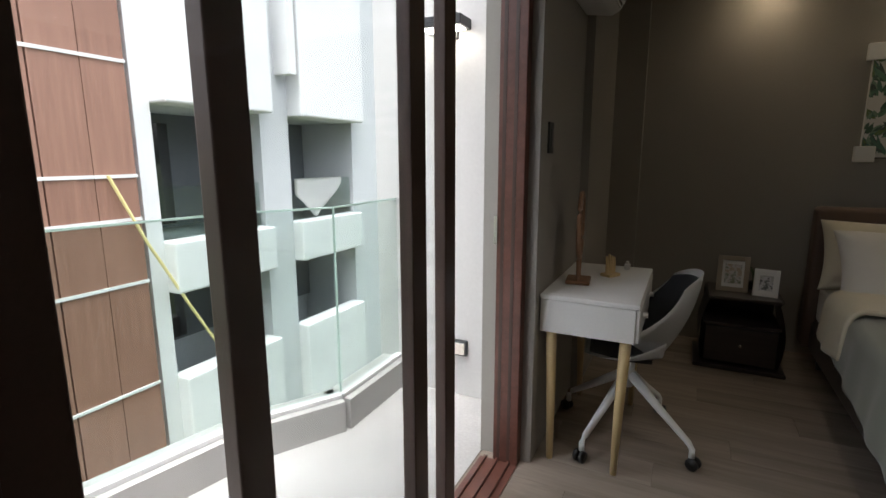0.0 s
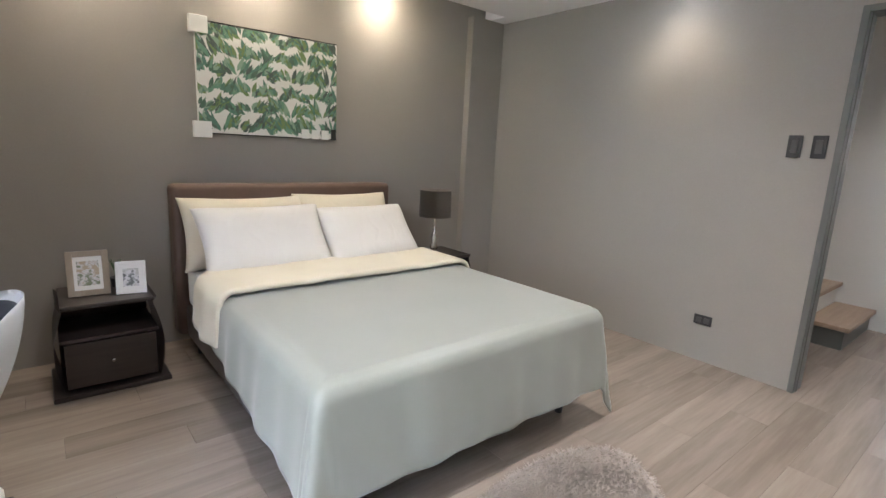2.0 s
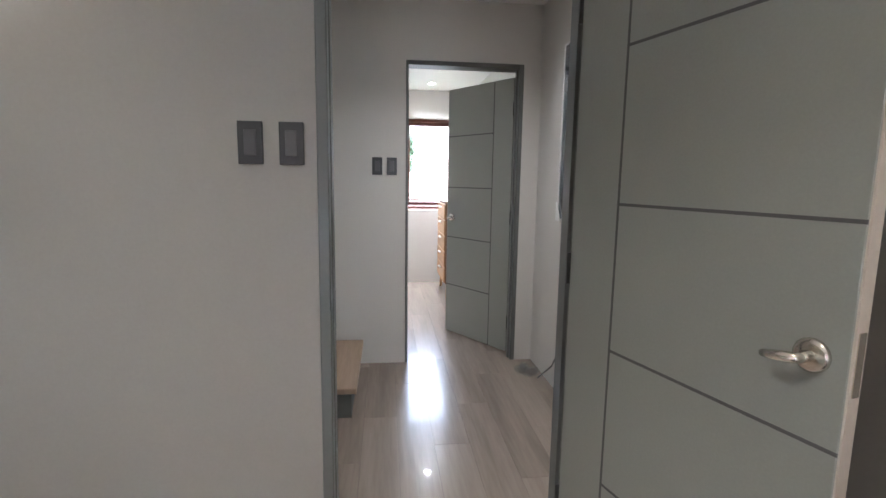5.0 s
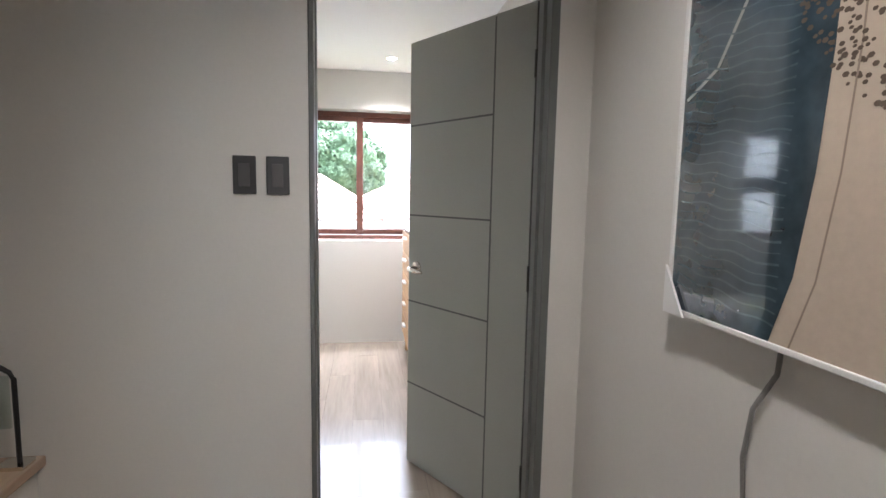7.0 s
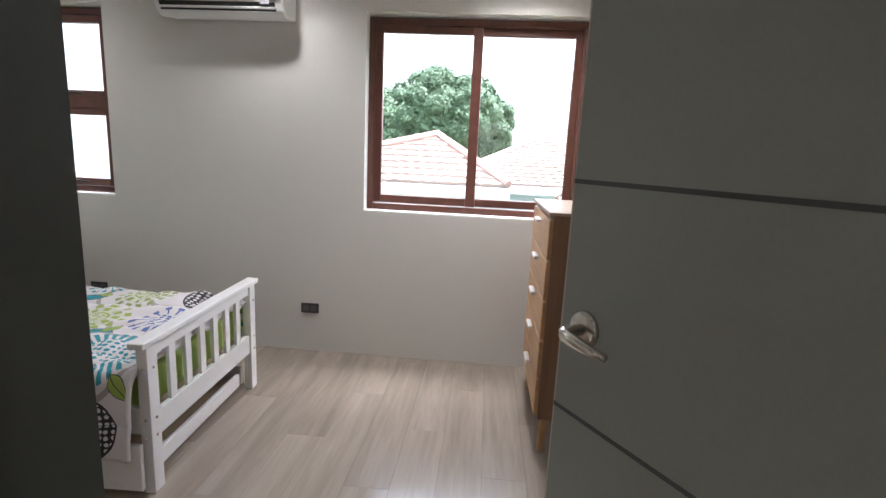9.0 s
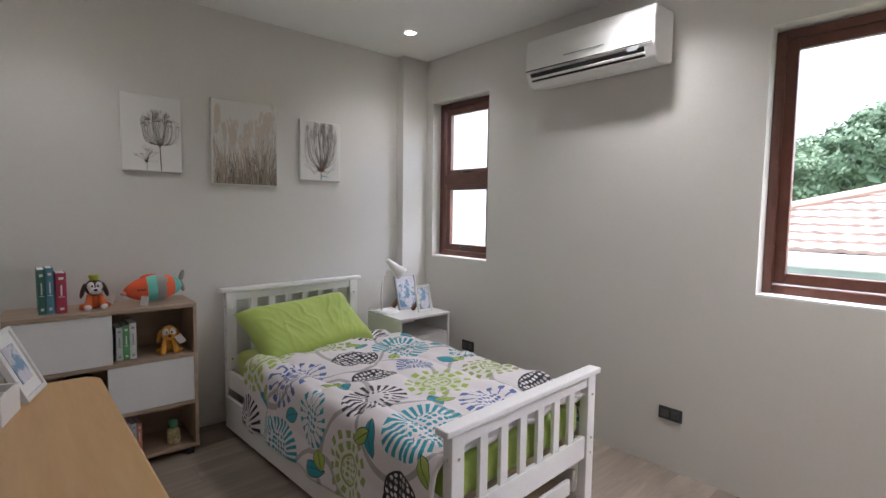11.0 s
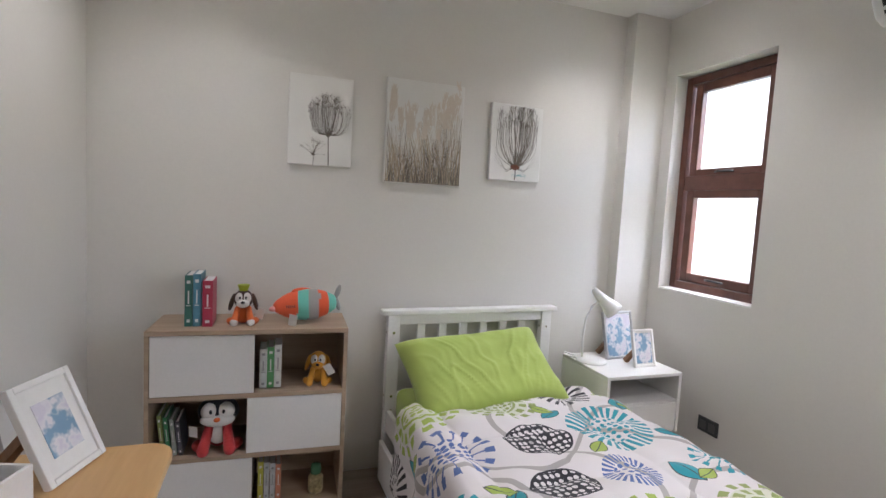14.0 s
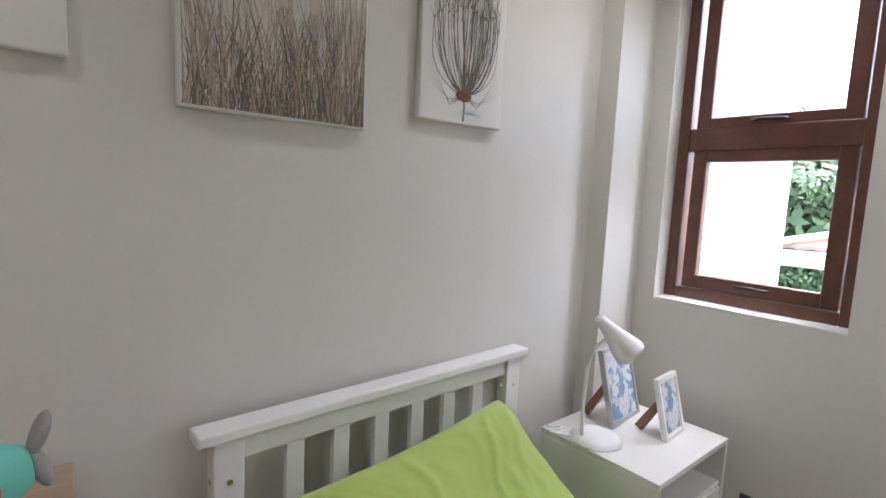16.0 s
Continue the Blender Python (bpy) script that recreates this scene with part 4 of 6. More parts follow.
# leaf painting over the double bed
LEAF_INKS = shades("leaf_greens", ((0.05, 0.16, 0.11), (0.10, 0.24, 0.15), (0.03, 0.10, 0.06), (0.20, 0.32, 0.22), (0.12, 0.20, 0.05), (0.03, 0.06, 0.05)), 0.7, 0.12)
lp = canvas("leaf_painting", pose(2.665, MN, 1.685), 0.94, 0.66, 0.035, "wide canvas of green banana leaves in rows")
bm = bmesh.new()
for row in range(6):
    for k in range(150):
        x, z = -0.47 + 0.94 * (k + rng.random()) / 150, -0.295 + row * 0.112 + 0.014 * math.sin(k * 0.23 + row * 2) + rng.uniform(-0.018, 0.018)
        a, l, w = radians(rng.uniform(35, 75) if noise.noise((x * 9, row * 3.7, 1)) > 0 else rng.uniform(100, 150)), rng.uniform(0.05, 0.085) * (1.3 + noise.noise((x * 7, row * 2.3, 5))), rng.uniform(0.008, 0.016)
        ca, sa = math.cos(a), math.sin(a)
        pts = []
        for f, s in ((0, 0), (0.3, 1), (0.65, 0.85), (1, 0), (0.65, -0.85), (0.3, -1)):
            px, pz = x + l * f * ca - w * s * sa, z + l * f * sa + w * s * ca
            pts.append((max(-0.468, min(0.468, px)), -0.0356 - 0.0004 * rng.random(), max(-0.328, min(0.328, pz))))
        bm.faces.new([bm.verts.new(p) for p in pts])
part("leaves", bm, LEAF_INKS, lp)
for x, z in ((-0.44, 0.31), (-0.44, -0.31)):
    part("corner_guard", box(x - 0.06, x + 0.045, -0.042, 0, z - 0.05, z + 0.05, bevel=0.004), PLASTIC, lp, "white foam corner guard")
for k in range(3):
    part("label", box(0.20 + 0.075 * k, 0.255 + 0.075 * k, -0.039, -0.0365, -0.335, -0.27), PAPER, lp, "small white paper label")
part("label", box(0.425, 0.465, -0.039, -0.0365, -0.335, -0.26), BLACK, lp, "dark label")
part("frame_edge", box(-0.47, 0.47, -0.037, -0.002, 0.3305, 0.336), BLACK, lp)
part("frame_edge", box(-0.47, 0.47, -0.037, -0.002, -0.336, -0.3305), BLACK, lp)

# glazed picture in the hall
ha = thing("glazed_picture", pose(5.62, SY, 1.62), "large glazed abstract print with a thin pale frame", "picture")
W2, H2 = 0.545, 0.505
part("print", box(-W2, W2, 0.03, 0.036, -H2, H2), paint("sand_print", (0.52, 0.43, 0.34), 0.12, var=0.06, bump=0.0, coat=1.0), ha)
bm = bmesh.new()
curve = [(W2, -H2), (0.25, -H2), (0.21, -0.38), (0.185, -0.2), (0.172, 0.0), (0.17, 0.2), (0.19, 0.36), (0.23, H2), (W2, H2)]
bm.faces.new([bm.verts.new((x, 0.0368, z)) for x, z in curve])
part("dark_field", bm, paint("slate_print", (0.035, 0.055, 0.07), 0.1, var=0.35, big=5, fine=25, bump=0.0, coat=1.0), ha, "dark slate-blue field")
bm = bmesh.new()
for k in range(44):
    z = -H2 + 0.03 + 0.022 * k
    ribbon([(0.24 + 0.29 * i / 16, 0.0371, min(H2 - 0.01, z + 0.004 * math.sin(i * 0.9 + k * 0.4) + 0.03 * i / 16)) for i in range(17)], rng.uniform(0.002, 0.005), bm, (0, 1, 0), 0.8)
tagged(part("ripples", bm, paint("slate_ripple", (0.07, 0.10, 0.115), 0.15, var=0.3, coat=1.0), ha, "paler ripple lines"), kind="stuff")
bm = bmesh.new()
for pts in ([(0.535, 0.0374, -0.02), (0.44, 0.0374, 0.03), (0.36, 0.0374, 0.16), (0.33, 0.0374, 0.33), (0.325, 0.0374, 0.49)], [(0.19, 0.0374, 0.16), (0.24, 0.0374, 0.24), (0.275, 0.0374, 0.36), (0.285, 0.0374, 0.49)]):
    ribbon(pts, 0.009, bm, (0, 1, 0), 0.9)
part("pale_line", bm, paint("pale_print_line", (0.30, 0.32, 0.30), 0.2, coat=1.0), ha)
bm = bmesh.new()
ribbon([(x - 0.045, 0.0374, z) for x, z in curve[1:-1]], 0.004, bm, (0, 1, 0), 0.9)
part("contour_line", bm, paint("brown_print_line", (0.30, 0.24, 0.19), 0.2, coat=1.0), ha)
bm = bmesh.new()
for k in range(2600):
    a, r = rng.uniform(0, 2 * math.pi), 0.40 * math.sqrt(rng.random())
    x, z = -0.12 + r * math.cos(a), 0.25 + r * 1.05 * math.sin(a)
    if x < -W2 + 0.02 or x > W2 - 0.02 or z > H2 - 0.02 or z < -H2 + 0.02:
        continue
    s = rng.uniform(0.003, 0.005)
    bm.faces.new([bm.verts.new((x + s * math.cos(q) * 1.3, 0.0372 + 0.0000002 * k, z + s * math.sin(q))) for q in np.linspace(0, 2 * math.pi, 6, endpoint=False)])
tagged(part("dots", bm, paint("dark_dots", (0.12, 0.09, 0.07), 0.2, var=0.2, coat=1.0), ha), kind="stuff")
for dims in ((-W2 - 0.012, -W2, 0, 0.042, -H2 - 0.012, H2 + 0.012), (W2, W2 + 0.012, 0, 0.042, -H2 - 0.012, H2 + 0.012), (-W2, W2, 0, 0.042, -H2 - 0.012, -H2), (-W2, W2, 0, 0.042, H2, H2 + 0.012)):
    part("frame_bar", box(*dims, bevel=0.002), SATIN, ha)
bm = bmesh.new()
low = [bm.verts.new((x, 0.0425, z)) for x, z in ((W2 + 0.014, -H2 - 0.014), (W2 - 0.06, -H2 - 0.014), (W2 + 0.014, -H2 + 0.10))]
top = [bm.verts.new(v.co + Vector((0, 0.006, 0))) for v in low]
bm.faces.new(low)
bm.faces.new(top)
for i in range(3):
    bm.faces.new((low[i], low[(i + 1) % 3], top[(i + 1) % 3], top[i]))
part("corner_guard", bm, PLASTIC, ha, "white card corner guard")
solid("power_cable", sweep([(5.86, 3.155, 1.12), (5.87, 3.15, 1.05), (5.92, 3.15, 0.96), (5.935, 3.15, 0.85), (5.92, 3.15, 0.72), (5.95, 3.15, 0.55), (6.05, 3.155, 0.35), (6.2, 3.16, 0.15), (6.35, 3.2, 0.012)], 0.005, 6), paint("grey_cable", (0.22, 0.21, 0.2), 0.5), "thin grey cable hanging from the picture", "cable", smooth=True)
bag = bmesh.new()
for k in range(5):
    blob((6.45 + 0.05 * math.cos(k * 1.3), 3.25 + 0.04 * math.sin(k * 1.7), 0.03), (0.05, 0.035, 0.03), bag, 8, (20 * k, 15, 40 * k))
solid("plastic_bag", bag, glass("clear_film", (0.9, 0.92, 0.92), 0.15), "small crumpled clear plastic bag on the floor", "bag")


# ---- soft goods ----
def drape(width, length, top, left, right, foot, flare=0.16, folds=0.018, nu=90, nv=110, puff=0.0, seed=1, uvs=False, low=0.015, point=0.5, widen=0.0, quilt=0.0):
    """A cover over a mattress from (0, 0) at its foot corner: it hangs over both sides and the foot."""
    s0, s1, t0 = -left, width + right, -foot

    def put(u, v):
        s, t = s0 + (s1 - s0) * u, t0 + (length - t0) * v
        if s < 0 and widen:
            s *= 1 + widen * (0.5 - v)
        ex = -s if s < 0 else (s - width if s > width else 0)
        ey = -t if t < 0 else 0
        e = math.hypot(ex, ey)
        cx, cy = min(max(s, 0), width), max(t, 0)
        soft = 0.05
        dx = (-1 if s < 0 else 1) * ex / e if e else 0
        dy = -ey / e if e else 0
        along = (t if ex > ey else s) * 1.0
        wave = folds * min(1, e / 0.25) * (math.sin(along * 17 + seed) + 0.7 * math.sin(along * 31 + 2 * seed) + 0.5 * noise.noise((s * 6, t * 6, seed)))
        corner = 1.0 + (point if s < 0 else point * 0.4) * (min(ex, ey) / (max(ex, ey) + 1e-6))
        out = flare * e * corner + wave * (1 if e else 0) + soft * min(1, e / 0.05) * 0.6
        z = top - max(0, e - 0.02) * (0.985 if e else 1) - (0.012 if e else 0)
        z += puff * noise.noise((s * 7, t * 7, 3.1 * seed)) + 0.006 * noise.noise((s * 3, t * 3, seed))
        if quilt:
            seam = min(abs((s + 0.07) % 0.29 - 0.145), abs(t % 0.31 - 0.155))
            z += quilt * (min(1, seam / 0.06) ** 0.6 - 1) * (1 if e < 0.02 else 0.3)
            out += quilt * 0.7 * min(1, seam / 0.06) ** 0.6 if e else 0
        return (cx + dx * out, cy + dy * out, max(low, z))

    return sheet(put, nu, nv, uv=(lambda u, v: (s0 + (s1 - s0) * u, t0 + (length - t0) * v)) if uvs else None)


def pillow(w, h, t, seed, wrinkle=0.006, flat=4, creases=7.0):
    """Two puffed faces sewn at the rim; creases fan out from the middle of one long side."""
    bm = bmesh.new()
    n = 80
    for side in (1, -1):
        def put(u, v, side=side):
            a, b = 2 * u - 1, 2 * v - 1
            thick = t / 2 * (max(0, 1 - abs(a) ** flat) * max(0, 1 - abs(b) ** flat)) ** 0.55
            pinch = 1 - 0.09 * (1 - a * a), 1 - 0.07 * (1 - b * b)
            edge = max(0, (1 - abs(a) ** 5) * (1 - abs(b) ** 5))
            fan = a / (0.75 + 0.35 * b) + 0.25 * noise.noise((a * 1.5, b * 1.5, seed))
            ridge = 1 - 2.4 * abs(noise.noise((fan * creases, b * 1.1 + seed, side)))
            fine = 1 - 2.2 * abs(noise.noise((fan * creases * 2.3, b * 1.6 - seed, side + 4)))
            soft = noise.noise((a * 2.2 + seed, b * 2.0, side))
            wr = wrinkle * edge * (0.9 * soft + 0.5 * max(0, ridge) ** 4 + 0.12 * max(0, fine) ** 3)
            return (w / 2 * a * pinch[1], h / 2 * b * pinch[0], side * (thick + wr))
        sheet(put, n, n, bm)
    bmesh.ops.remove_doubles(bm, verts=bm.verts[:], dist=0.0008)
    return bm


# ---- double bed ----
bed = thing("double_bed", pose(2.03, 4.97, 0), "double bed with a brown leather headboard", "bed")
BW, BL = 1.44, 1.95
part("headboard", box(-0.045, BW + 0.045, BL - 0.02, BL + 0.12, 0.10, 1.045, bevel=0.035, seg=4), LEATHER, bed, "padded brown leather headboard", True)
# espresso instead of the leather brown: the base's shade is in its colour
part("base", box(0.0, BW, 0.03, BL - 0.02, 0.10, 0.30, bevel=0.02), ESPRESSO, bed, "bed base, darkened to stand for the shade under the cover")
for x in (0.06, BW - 0.06):
    for y in (0.10, BL - 0.1):
        part("leg", sweep([(x, y, 0.0), (x, y, 0.10)], [0.02, 0.026], 10), BLACK, bed)
solid("mattress", box(0.012, BW - 0.012, 0.02, BL - 0.03, 0.302, 0.56, bevel=0.04, seg=3), WHITE_LINEN, "white mattress on the double bed", "mattress", m=pose(2.03, 4.97, 0))
cov = solid("bed_cover", drape(BW, 1.30, 0.585, 0.35, 0.37, 0.41, flare=0.10, folds=0.006, nu=130, nv=130, point=2.2, widen=0.7), SAGE, "pale sage satin duvet cover hanging over the bed", "duvet", m=pose(2.03, 4.97, 0))
mod = cov.modifiers.new("thickness", "SOLIDIFY")
mod.thickness, mod.offset = 0.012, 1
tb = drape(BW, 0.42, 0.615, 0.26, 0.28, 0.0, flare=0.14, folds=0.010, nu=80, nv=24, puff=0.006, seed=5)
fold = solid("turned_back_duvet", tb, CREAM, "cream duvet lining folded back below the pillows", "duvet", m=pose(2.03, 5.95, 0))
mod = fold.modifiers.new("thickness", "SOLIDIFY")
mod.thickness, mod.offset = 0.025, 1
for x, y, z, w, mt, tilt, lb, sd in ((2.37, 6.73, 0.77, 0.76, CREAM, 66, "cream pillow leaning on the headboard", 1), (3.04, 6.72, 0.785, 0.72, CREAM, 64, "cream pillow leaning on the headboard", 2),
                                     (2.40, 6.49, 0.755, 0.76, WHITE_LINEN, 54, "plump white pillow in front of a cream one", 3), (3.09, 6.49, 0.74, 0.70, WHITE_LINEN, 50, "plump white pillow in front of a cream one", 4)):
    solid("pillow", pillow(w, 0.45, 0.19, sd, 0.004, 5, 2.2), mt, lb, "pillow", "pillows on the double bed", True, pose(x, y, z, tilt, 0, 2 * (sd - 2)))
# fur rug at the foot
bm = bmesh.new()
rr = np.random.default_rng(3)
for k in range(14000):
    a, r = rr.uniform(0, 2 * math.pi), math.sqrt(rr.uniform())
    x, y = 0.55 * r * math.cos(a) * (1 + 0.12 * math.sin(3 * a)), 0.33 * r * math.sin(a) * (1 + 0.15 * math.sin(2 * a + 1))
    l, b = rr.uniform(0.008, 0.024), rr.uniform(0, 2 * math.pi)
    dx, dy = 0.028 * math.cos(b), 0.028 * math.sin(b)
    bm.faces.new([bm.verts.new(p) for p in ((x - dy * 0.12, y + dx * 0.12, 0.004), (x + dy * 0.12, y - dx * 0.12, 0.004), (x + dx, y + dy, l * 0.8))])
rug = thing("fur_rug", pose(2.78, 4.55, 0.0), "shaggy grey faux-fur rug on the planks", "rug")
part("backing", sheet(lambda u, v: (0.47 * (2 * u - 1) * math.sqrt(1 - 0.5 * (2 * v - 1) ** 2), 0.26 * (2 * v - 1) * math.sqrt(1 - 0.5 * (2 * u - 1) ** 2), 0.006), 20, 20, thick=0.005), FUR, rug)
tagged(part("pile", bm, FUR, rug), kind="stuff")


# ---- bedroom furniture ----
def photo_frame(name, m, w, h, rim, frame_mat, print_mat, label, strut=True, lean=14, fill=0.26):
    """Stands on its foot at the origin, faces -y."""
    ob = thing(name, m, label, "picture frame")
    tilt = pose(0, 0, 0, -lean)
    for dims in ((-w / 2, -w / 2 + rim, -0.009, 0.009, 0, h), (w / 2 - rim, w / 2, -0.009, 0.009, 0, h), (-w / 2 + rim, w / 2 - rim, -0.009, 0.009, 0, rim), (-w / 2 + rim, w / 2 - rim, -0.009, 0.009, h - rim, h)):
        bm = box(*dims, bevel=0.002)
        bmesh.ops.transform(bm, matrix=tilt, verts=bm.verts[:])
        part("frame_bar", bm, frame_mat, ob)
    bm = box(-w / 2 + rim, w / 2 - rim, -0.003, 0.006, rim, h - rim)
    bmesh.ops.transform(bm, matrix=tilt, verts=bm.verts[:])
    part("mat_board", bm, PAPER, ob)
    bm = box(-w * fill, w * fill, -0.0045, -0.0032, h * (0.5 - fill * 1.05), h * (0.5 + fill * 1.05))
    bmesh.ops.transform(bm, matrix=tilt, verts=bm.verts[:])
    part("print", bm, print_mat, ob)
    if strut:
        part("strut", sweep([(0, 0.012 + math.sin(radians(lean)) * h * 0.6, h * 0.58), (-w * 0.3, 0.045 + math.sin(radians(lean)) * h * 1.1, 0.004)], [0.012, 0.016], 4), WALNUT, ob, "brown easel strut")
    return ob


def print_paint(name, a, b, sc):
    m, t, p = nodes_of(name)
    vec = t.nodes.new("ShaderNodeTexCoord").outputs["Object"]
    n = noise_node(t, vec, sc, 3, 0.6)
    link(t, ramp_node(t, n.outputs[0], ((0.42, a), (0.5, (0.72, 0.71, 0.74)), (0.58, b))).outputs[0], p.inputs["Base Color"])
    p.inputs["Roughness"].default_value = 0.25
    return m


BLUE_PRINT = print_paint("blue_leaf_print", (0.20, 0.33, 0.48), (0.62, 0.59, 0.68), 15)
GREY_PRINT = print_paint("grey_photo_print", (0.14, 0.15, 0.15), (0.50, 0.50, 0.48), 26)
SAND_PRINT = print_paint("sand_photo_print", (0.25, 0.28, 0.2), (0.5, 0.42, 0.33), 24)


def barrel_nightstand(m, label):
    """Curved sides, an open shelf over a drawer, on a flat plinth. Faces -y."""
    ob = thing("nightstand", m, label, "nightstand")
    for k in (-1, 1):
        def put(u, v, k=k):
            z = 0.02 + 0.46 * v
            bulge = 0.055 * math.sin(math.pi * min(1, 0.15 + 0.85 * v)) + 0.03 * (v > 0.999)
            return (k * (0.185 + bulge), -0.2 + 0.4 * u, z)
        part("side", sheet(put, 6, 16, thick=0.02), ESPRESSO, ob, "bowed dark veneer side")
    part("plinth", box(-0.26, 0.26, -0.23, 0.2, 0, 0.025, bevel=0.006), ESPRESSO, ob)
    part("top", box(-0.2, 0.2, -0.205, 0.2, 0.462, 0.482, bevel=0.005), ESPRESSO, ob)
    part("shelf", box(-0.215, 0.215, -0.19, 0.2, 0.29, 0.305), ESPRESSO, ob)
    part("back", box(-0.215, 0.215, 0.185, 0.2, 0.03, 0.46), ESPRESSO, ob)
    dr = part("drawer", box(-0.2, 0.2, -0.205, -0.18, 0.05, 0.285, bevel=0.004), ESPRESSO, ob, "dark drawer front")
    part("knob", lathe([(0.004, 0), (0.005, 0.012), (0.011, 0.018), (0.009, 0.026), (0.002, 0.028)], seg=14), CHROME, dr, "small round nickel knob", True).matrix_local = pose(0, -0.205, 0.175, 90)
    return ob


barrel_nightstand(pose(1.61, 6.76, 0), "dark brown nightstand with bowed sides and an open shelf")
photo_frame("photo_frame", pose(1.545, 6.72, 0.483, 0, 0, -4), 0.185, 0.235, 0.03, paint("champagne_frame", (0.36, 0.30, 0.23), 0.35, 0.4), SAND_PRINT, "champagne photo frame on the nightstand")
photo_frame("photo_frame", pose(1.725, 6.66, 0.483, 0, 0, -10), 0.14, 0.175, 0.016, SATIN, GREY_PRINT, "small white photo frame on the nightstand")
pot = thing("potted_plant", pose(1.68, 6.86, 0.483), "small dark green plant behind the frames", "plant")
part("pot", lathe([(0.025, 0), (0.032, 0.05), (0.03, 0.05), (0.02, 0.045)], seg=16), BLACK, pot)
bm = bmesh.new()
for k in range(9):
    a = k * 2.2
    ribbon([(0, 0, 0.04), (0.012 * math.cos(a), 0.012 * math.sin(a), 0.1), (0.03 * math.cos(a), 0.03 * math.sin(a), 0.15)], 0.014, bm, (math.cos(a), math.sin(a), 0.2))
part("leaves", bm, LEAVES, pot)
barrel_nightstand(pose(3.90, 6.78, 0), "dark brown nightstand with bowed sides by the wall")
tl = thing("table_lamp", pose(3.83, 6.72, 0.483), "table lamp with a taupe drum shade and glass stem", "lamp")
part("base", lathe([(0.055, 0), (0.055, 0.012), (0.012, 0.02), (0.008, 0.03)], seg=22), CHROME, tl, smooth=True)
part("stem", lathe([(0.01, 0.02), (0.035, 0.06), (0.022, 0.1), (0.03, 0.14), (0.012, 0.19), (0.008, 0.3)], seg=18), CHROME, tl, "polished bulbous stem", True)
bm = bmesh.new()
r0 = [bm.verts.new((0.13 * math.cos(a), 0.13 * math.sin(a), 0.31)) for a in np.linspace(0, 2 * math.pi, 32, endpoint=False)]
r1 = [bm.verts.new((0.125 * math.cos(a), 0.125 * math.sin(a), 0.52)) for a in np.linspace(0, 2 * math.pi, 32, endpoint=False)]
for i in range(32):
    bm.faces.new((r0[i], r0[(i + 1) % 32], r1[(i + 1) % 32], r1[i]))
bmesh.ops.solidify(bm, geom=bm.faces[:], thickness=0.004)
part("shade", bm, LAMPSHADE, tl, "taupe fabric drum shade", True)
part("spider", sweep([(-0.123, 0, 0.5), (0.123, 0, 0.5)], 0.003, 6), CHROME, tl)
part("neck", sweep([(0, 0, 0.29), (0, 0, 0.5)], 0.006, 8), CHROME, tl)

# desk and swivel chair
dk = thing("writing_desk", pose(0.898, 5.445, 0), "white writing desk on tapered golden legs", "desk")
part("desktop", box(-0.203, 0.203, -0.375, 0.375, 0.757, 0.777, bevel=0.004), SATIN, dk)
part("body", box(-0.2, 0.19, -0.372, 0.372, 0.61, 0.7565, bevel=0.003), SATIN, dk)
for k in (-1, 1):
    d = part("drawer", box(0.191, 0.205, k * 0.186 - 0.18, k * 0.186 + 0.18, 0.615, 0.752, bevel=0.003), SATIN, dk, "white drawer front")
    part("knob", sweep([(0.205, k * 0.186, 0.685), (0.225, k * 0.186, 0.685)], 0.012, 12), PLASTIC, d)
    for y in (-0.34, 0.34):
        part("leg", sweep([(k * 0.155, y, 0.61), (k * 0.145, y * 1.01, 0.3), (k * 0.14, y * 1.02, 0)], [0.024, 0.02, 0.014], 14), GOLD_LEG, dk, "tapered golden wood leg", True)
vm = thing("vanity_mirror", pose(0.80, 5.36, 0.777, 0, 0, 97), "oval mirror in a wooden ring on a wooden foot", "mirror")
part("foot", box(-0.07, 0.07, -0.055, 0.055, 0, 0.018, bevel=0.006), WALNUT, vm)
for k in (-1, 1):
    part("post", sweep([(k * 0.05, 0, 0.015), (k * 0.07, 0, 0.12)], 0.008, 8), WALNUT, vm)
part("ring", sweep([(0.11 * math.cos(a), 0, 0.27 + 0.15 * math.sin(a)) for a in np.linspace(0, 2 * math.pi, 33)], 0.012, 8), WALNUT, vm, "wooden ring", True)
bm = bmesh.new()
bm.faces.new([bm.verts.new((0.105 * math.cos(a), -0.002, 0.27 + 0.145 * math.sin(a))) for a in np.linspace(0, 2 * math.pi, 32, endpoint=False)])
bmesh.ops.solidify(bm, geom=bm.faces[:], thickness=0.006)
part("mirror", bm, paint("mirror_silver", (0.9, 0.9, 0.9), 0.02, 1.0, 0, bump=0), vm)
hs = bmesh.new()
box(-0.04, 0.04, -0.03, 0.03, 0, 0.015, hs, 0.003)
for k in range(4):
    sweep([(-0.025 + 0.016 * k, 0, 0.012), (-0.028 + 0.018 * k, 0, 0.07), (-0.03 + 0.02 * k, 0.004, 0.11 - 0.008 * abs(k - 1))], [0.009, 0.008, 0.005], 8, hs)
solid("ring_holder", hs, GOLD_LEG, "wooden jewellery stand on the desk", "ornament", m=pose(0.92, 5.55, 0.777, 0, 0, 60))
bt = thing("perfume_bottle", pose(0.98, 5.74, 0.777), "small clear bottle with a white cap on the desk", "bottle")
part("body", box(-0.014, 0.014, -0.014, 0.014, 0, 0.03, bevel=0.004), PLASTIC, bt)
part("cap", sweep([(0, 0, 0.03), (0, 0, 0.045)], 0.008, 12), SATIN, bt)

ch = thing("swivel_chair", pose(1.04, 5.44, 0, 0, 0, 8), "white shell swivel chair with a charcoal lining", "chair")


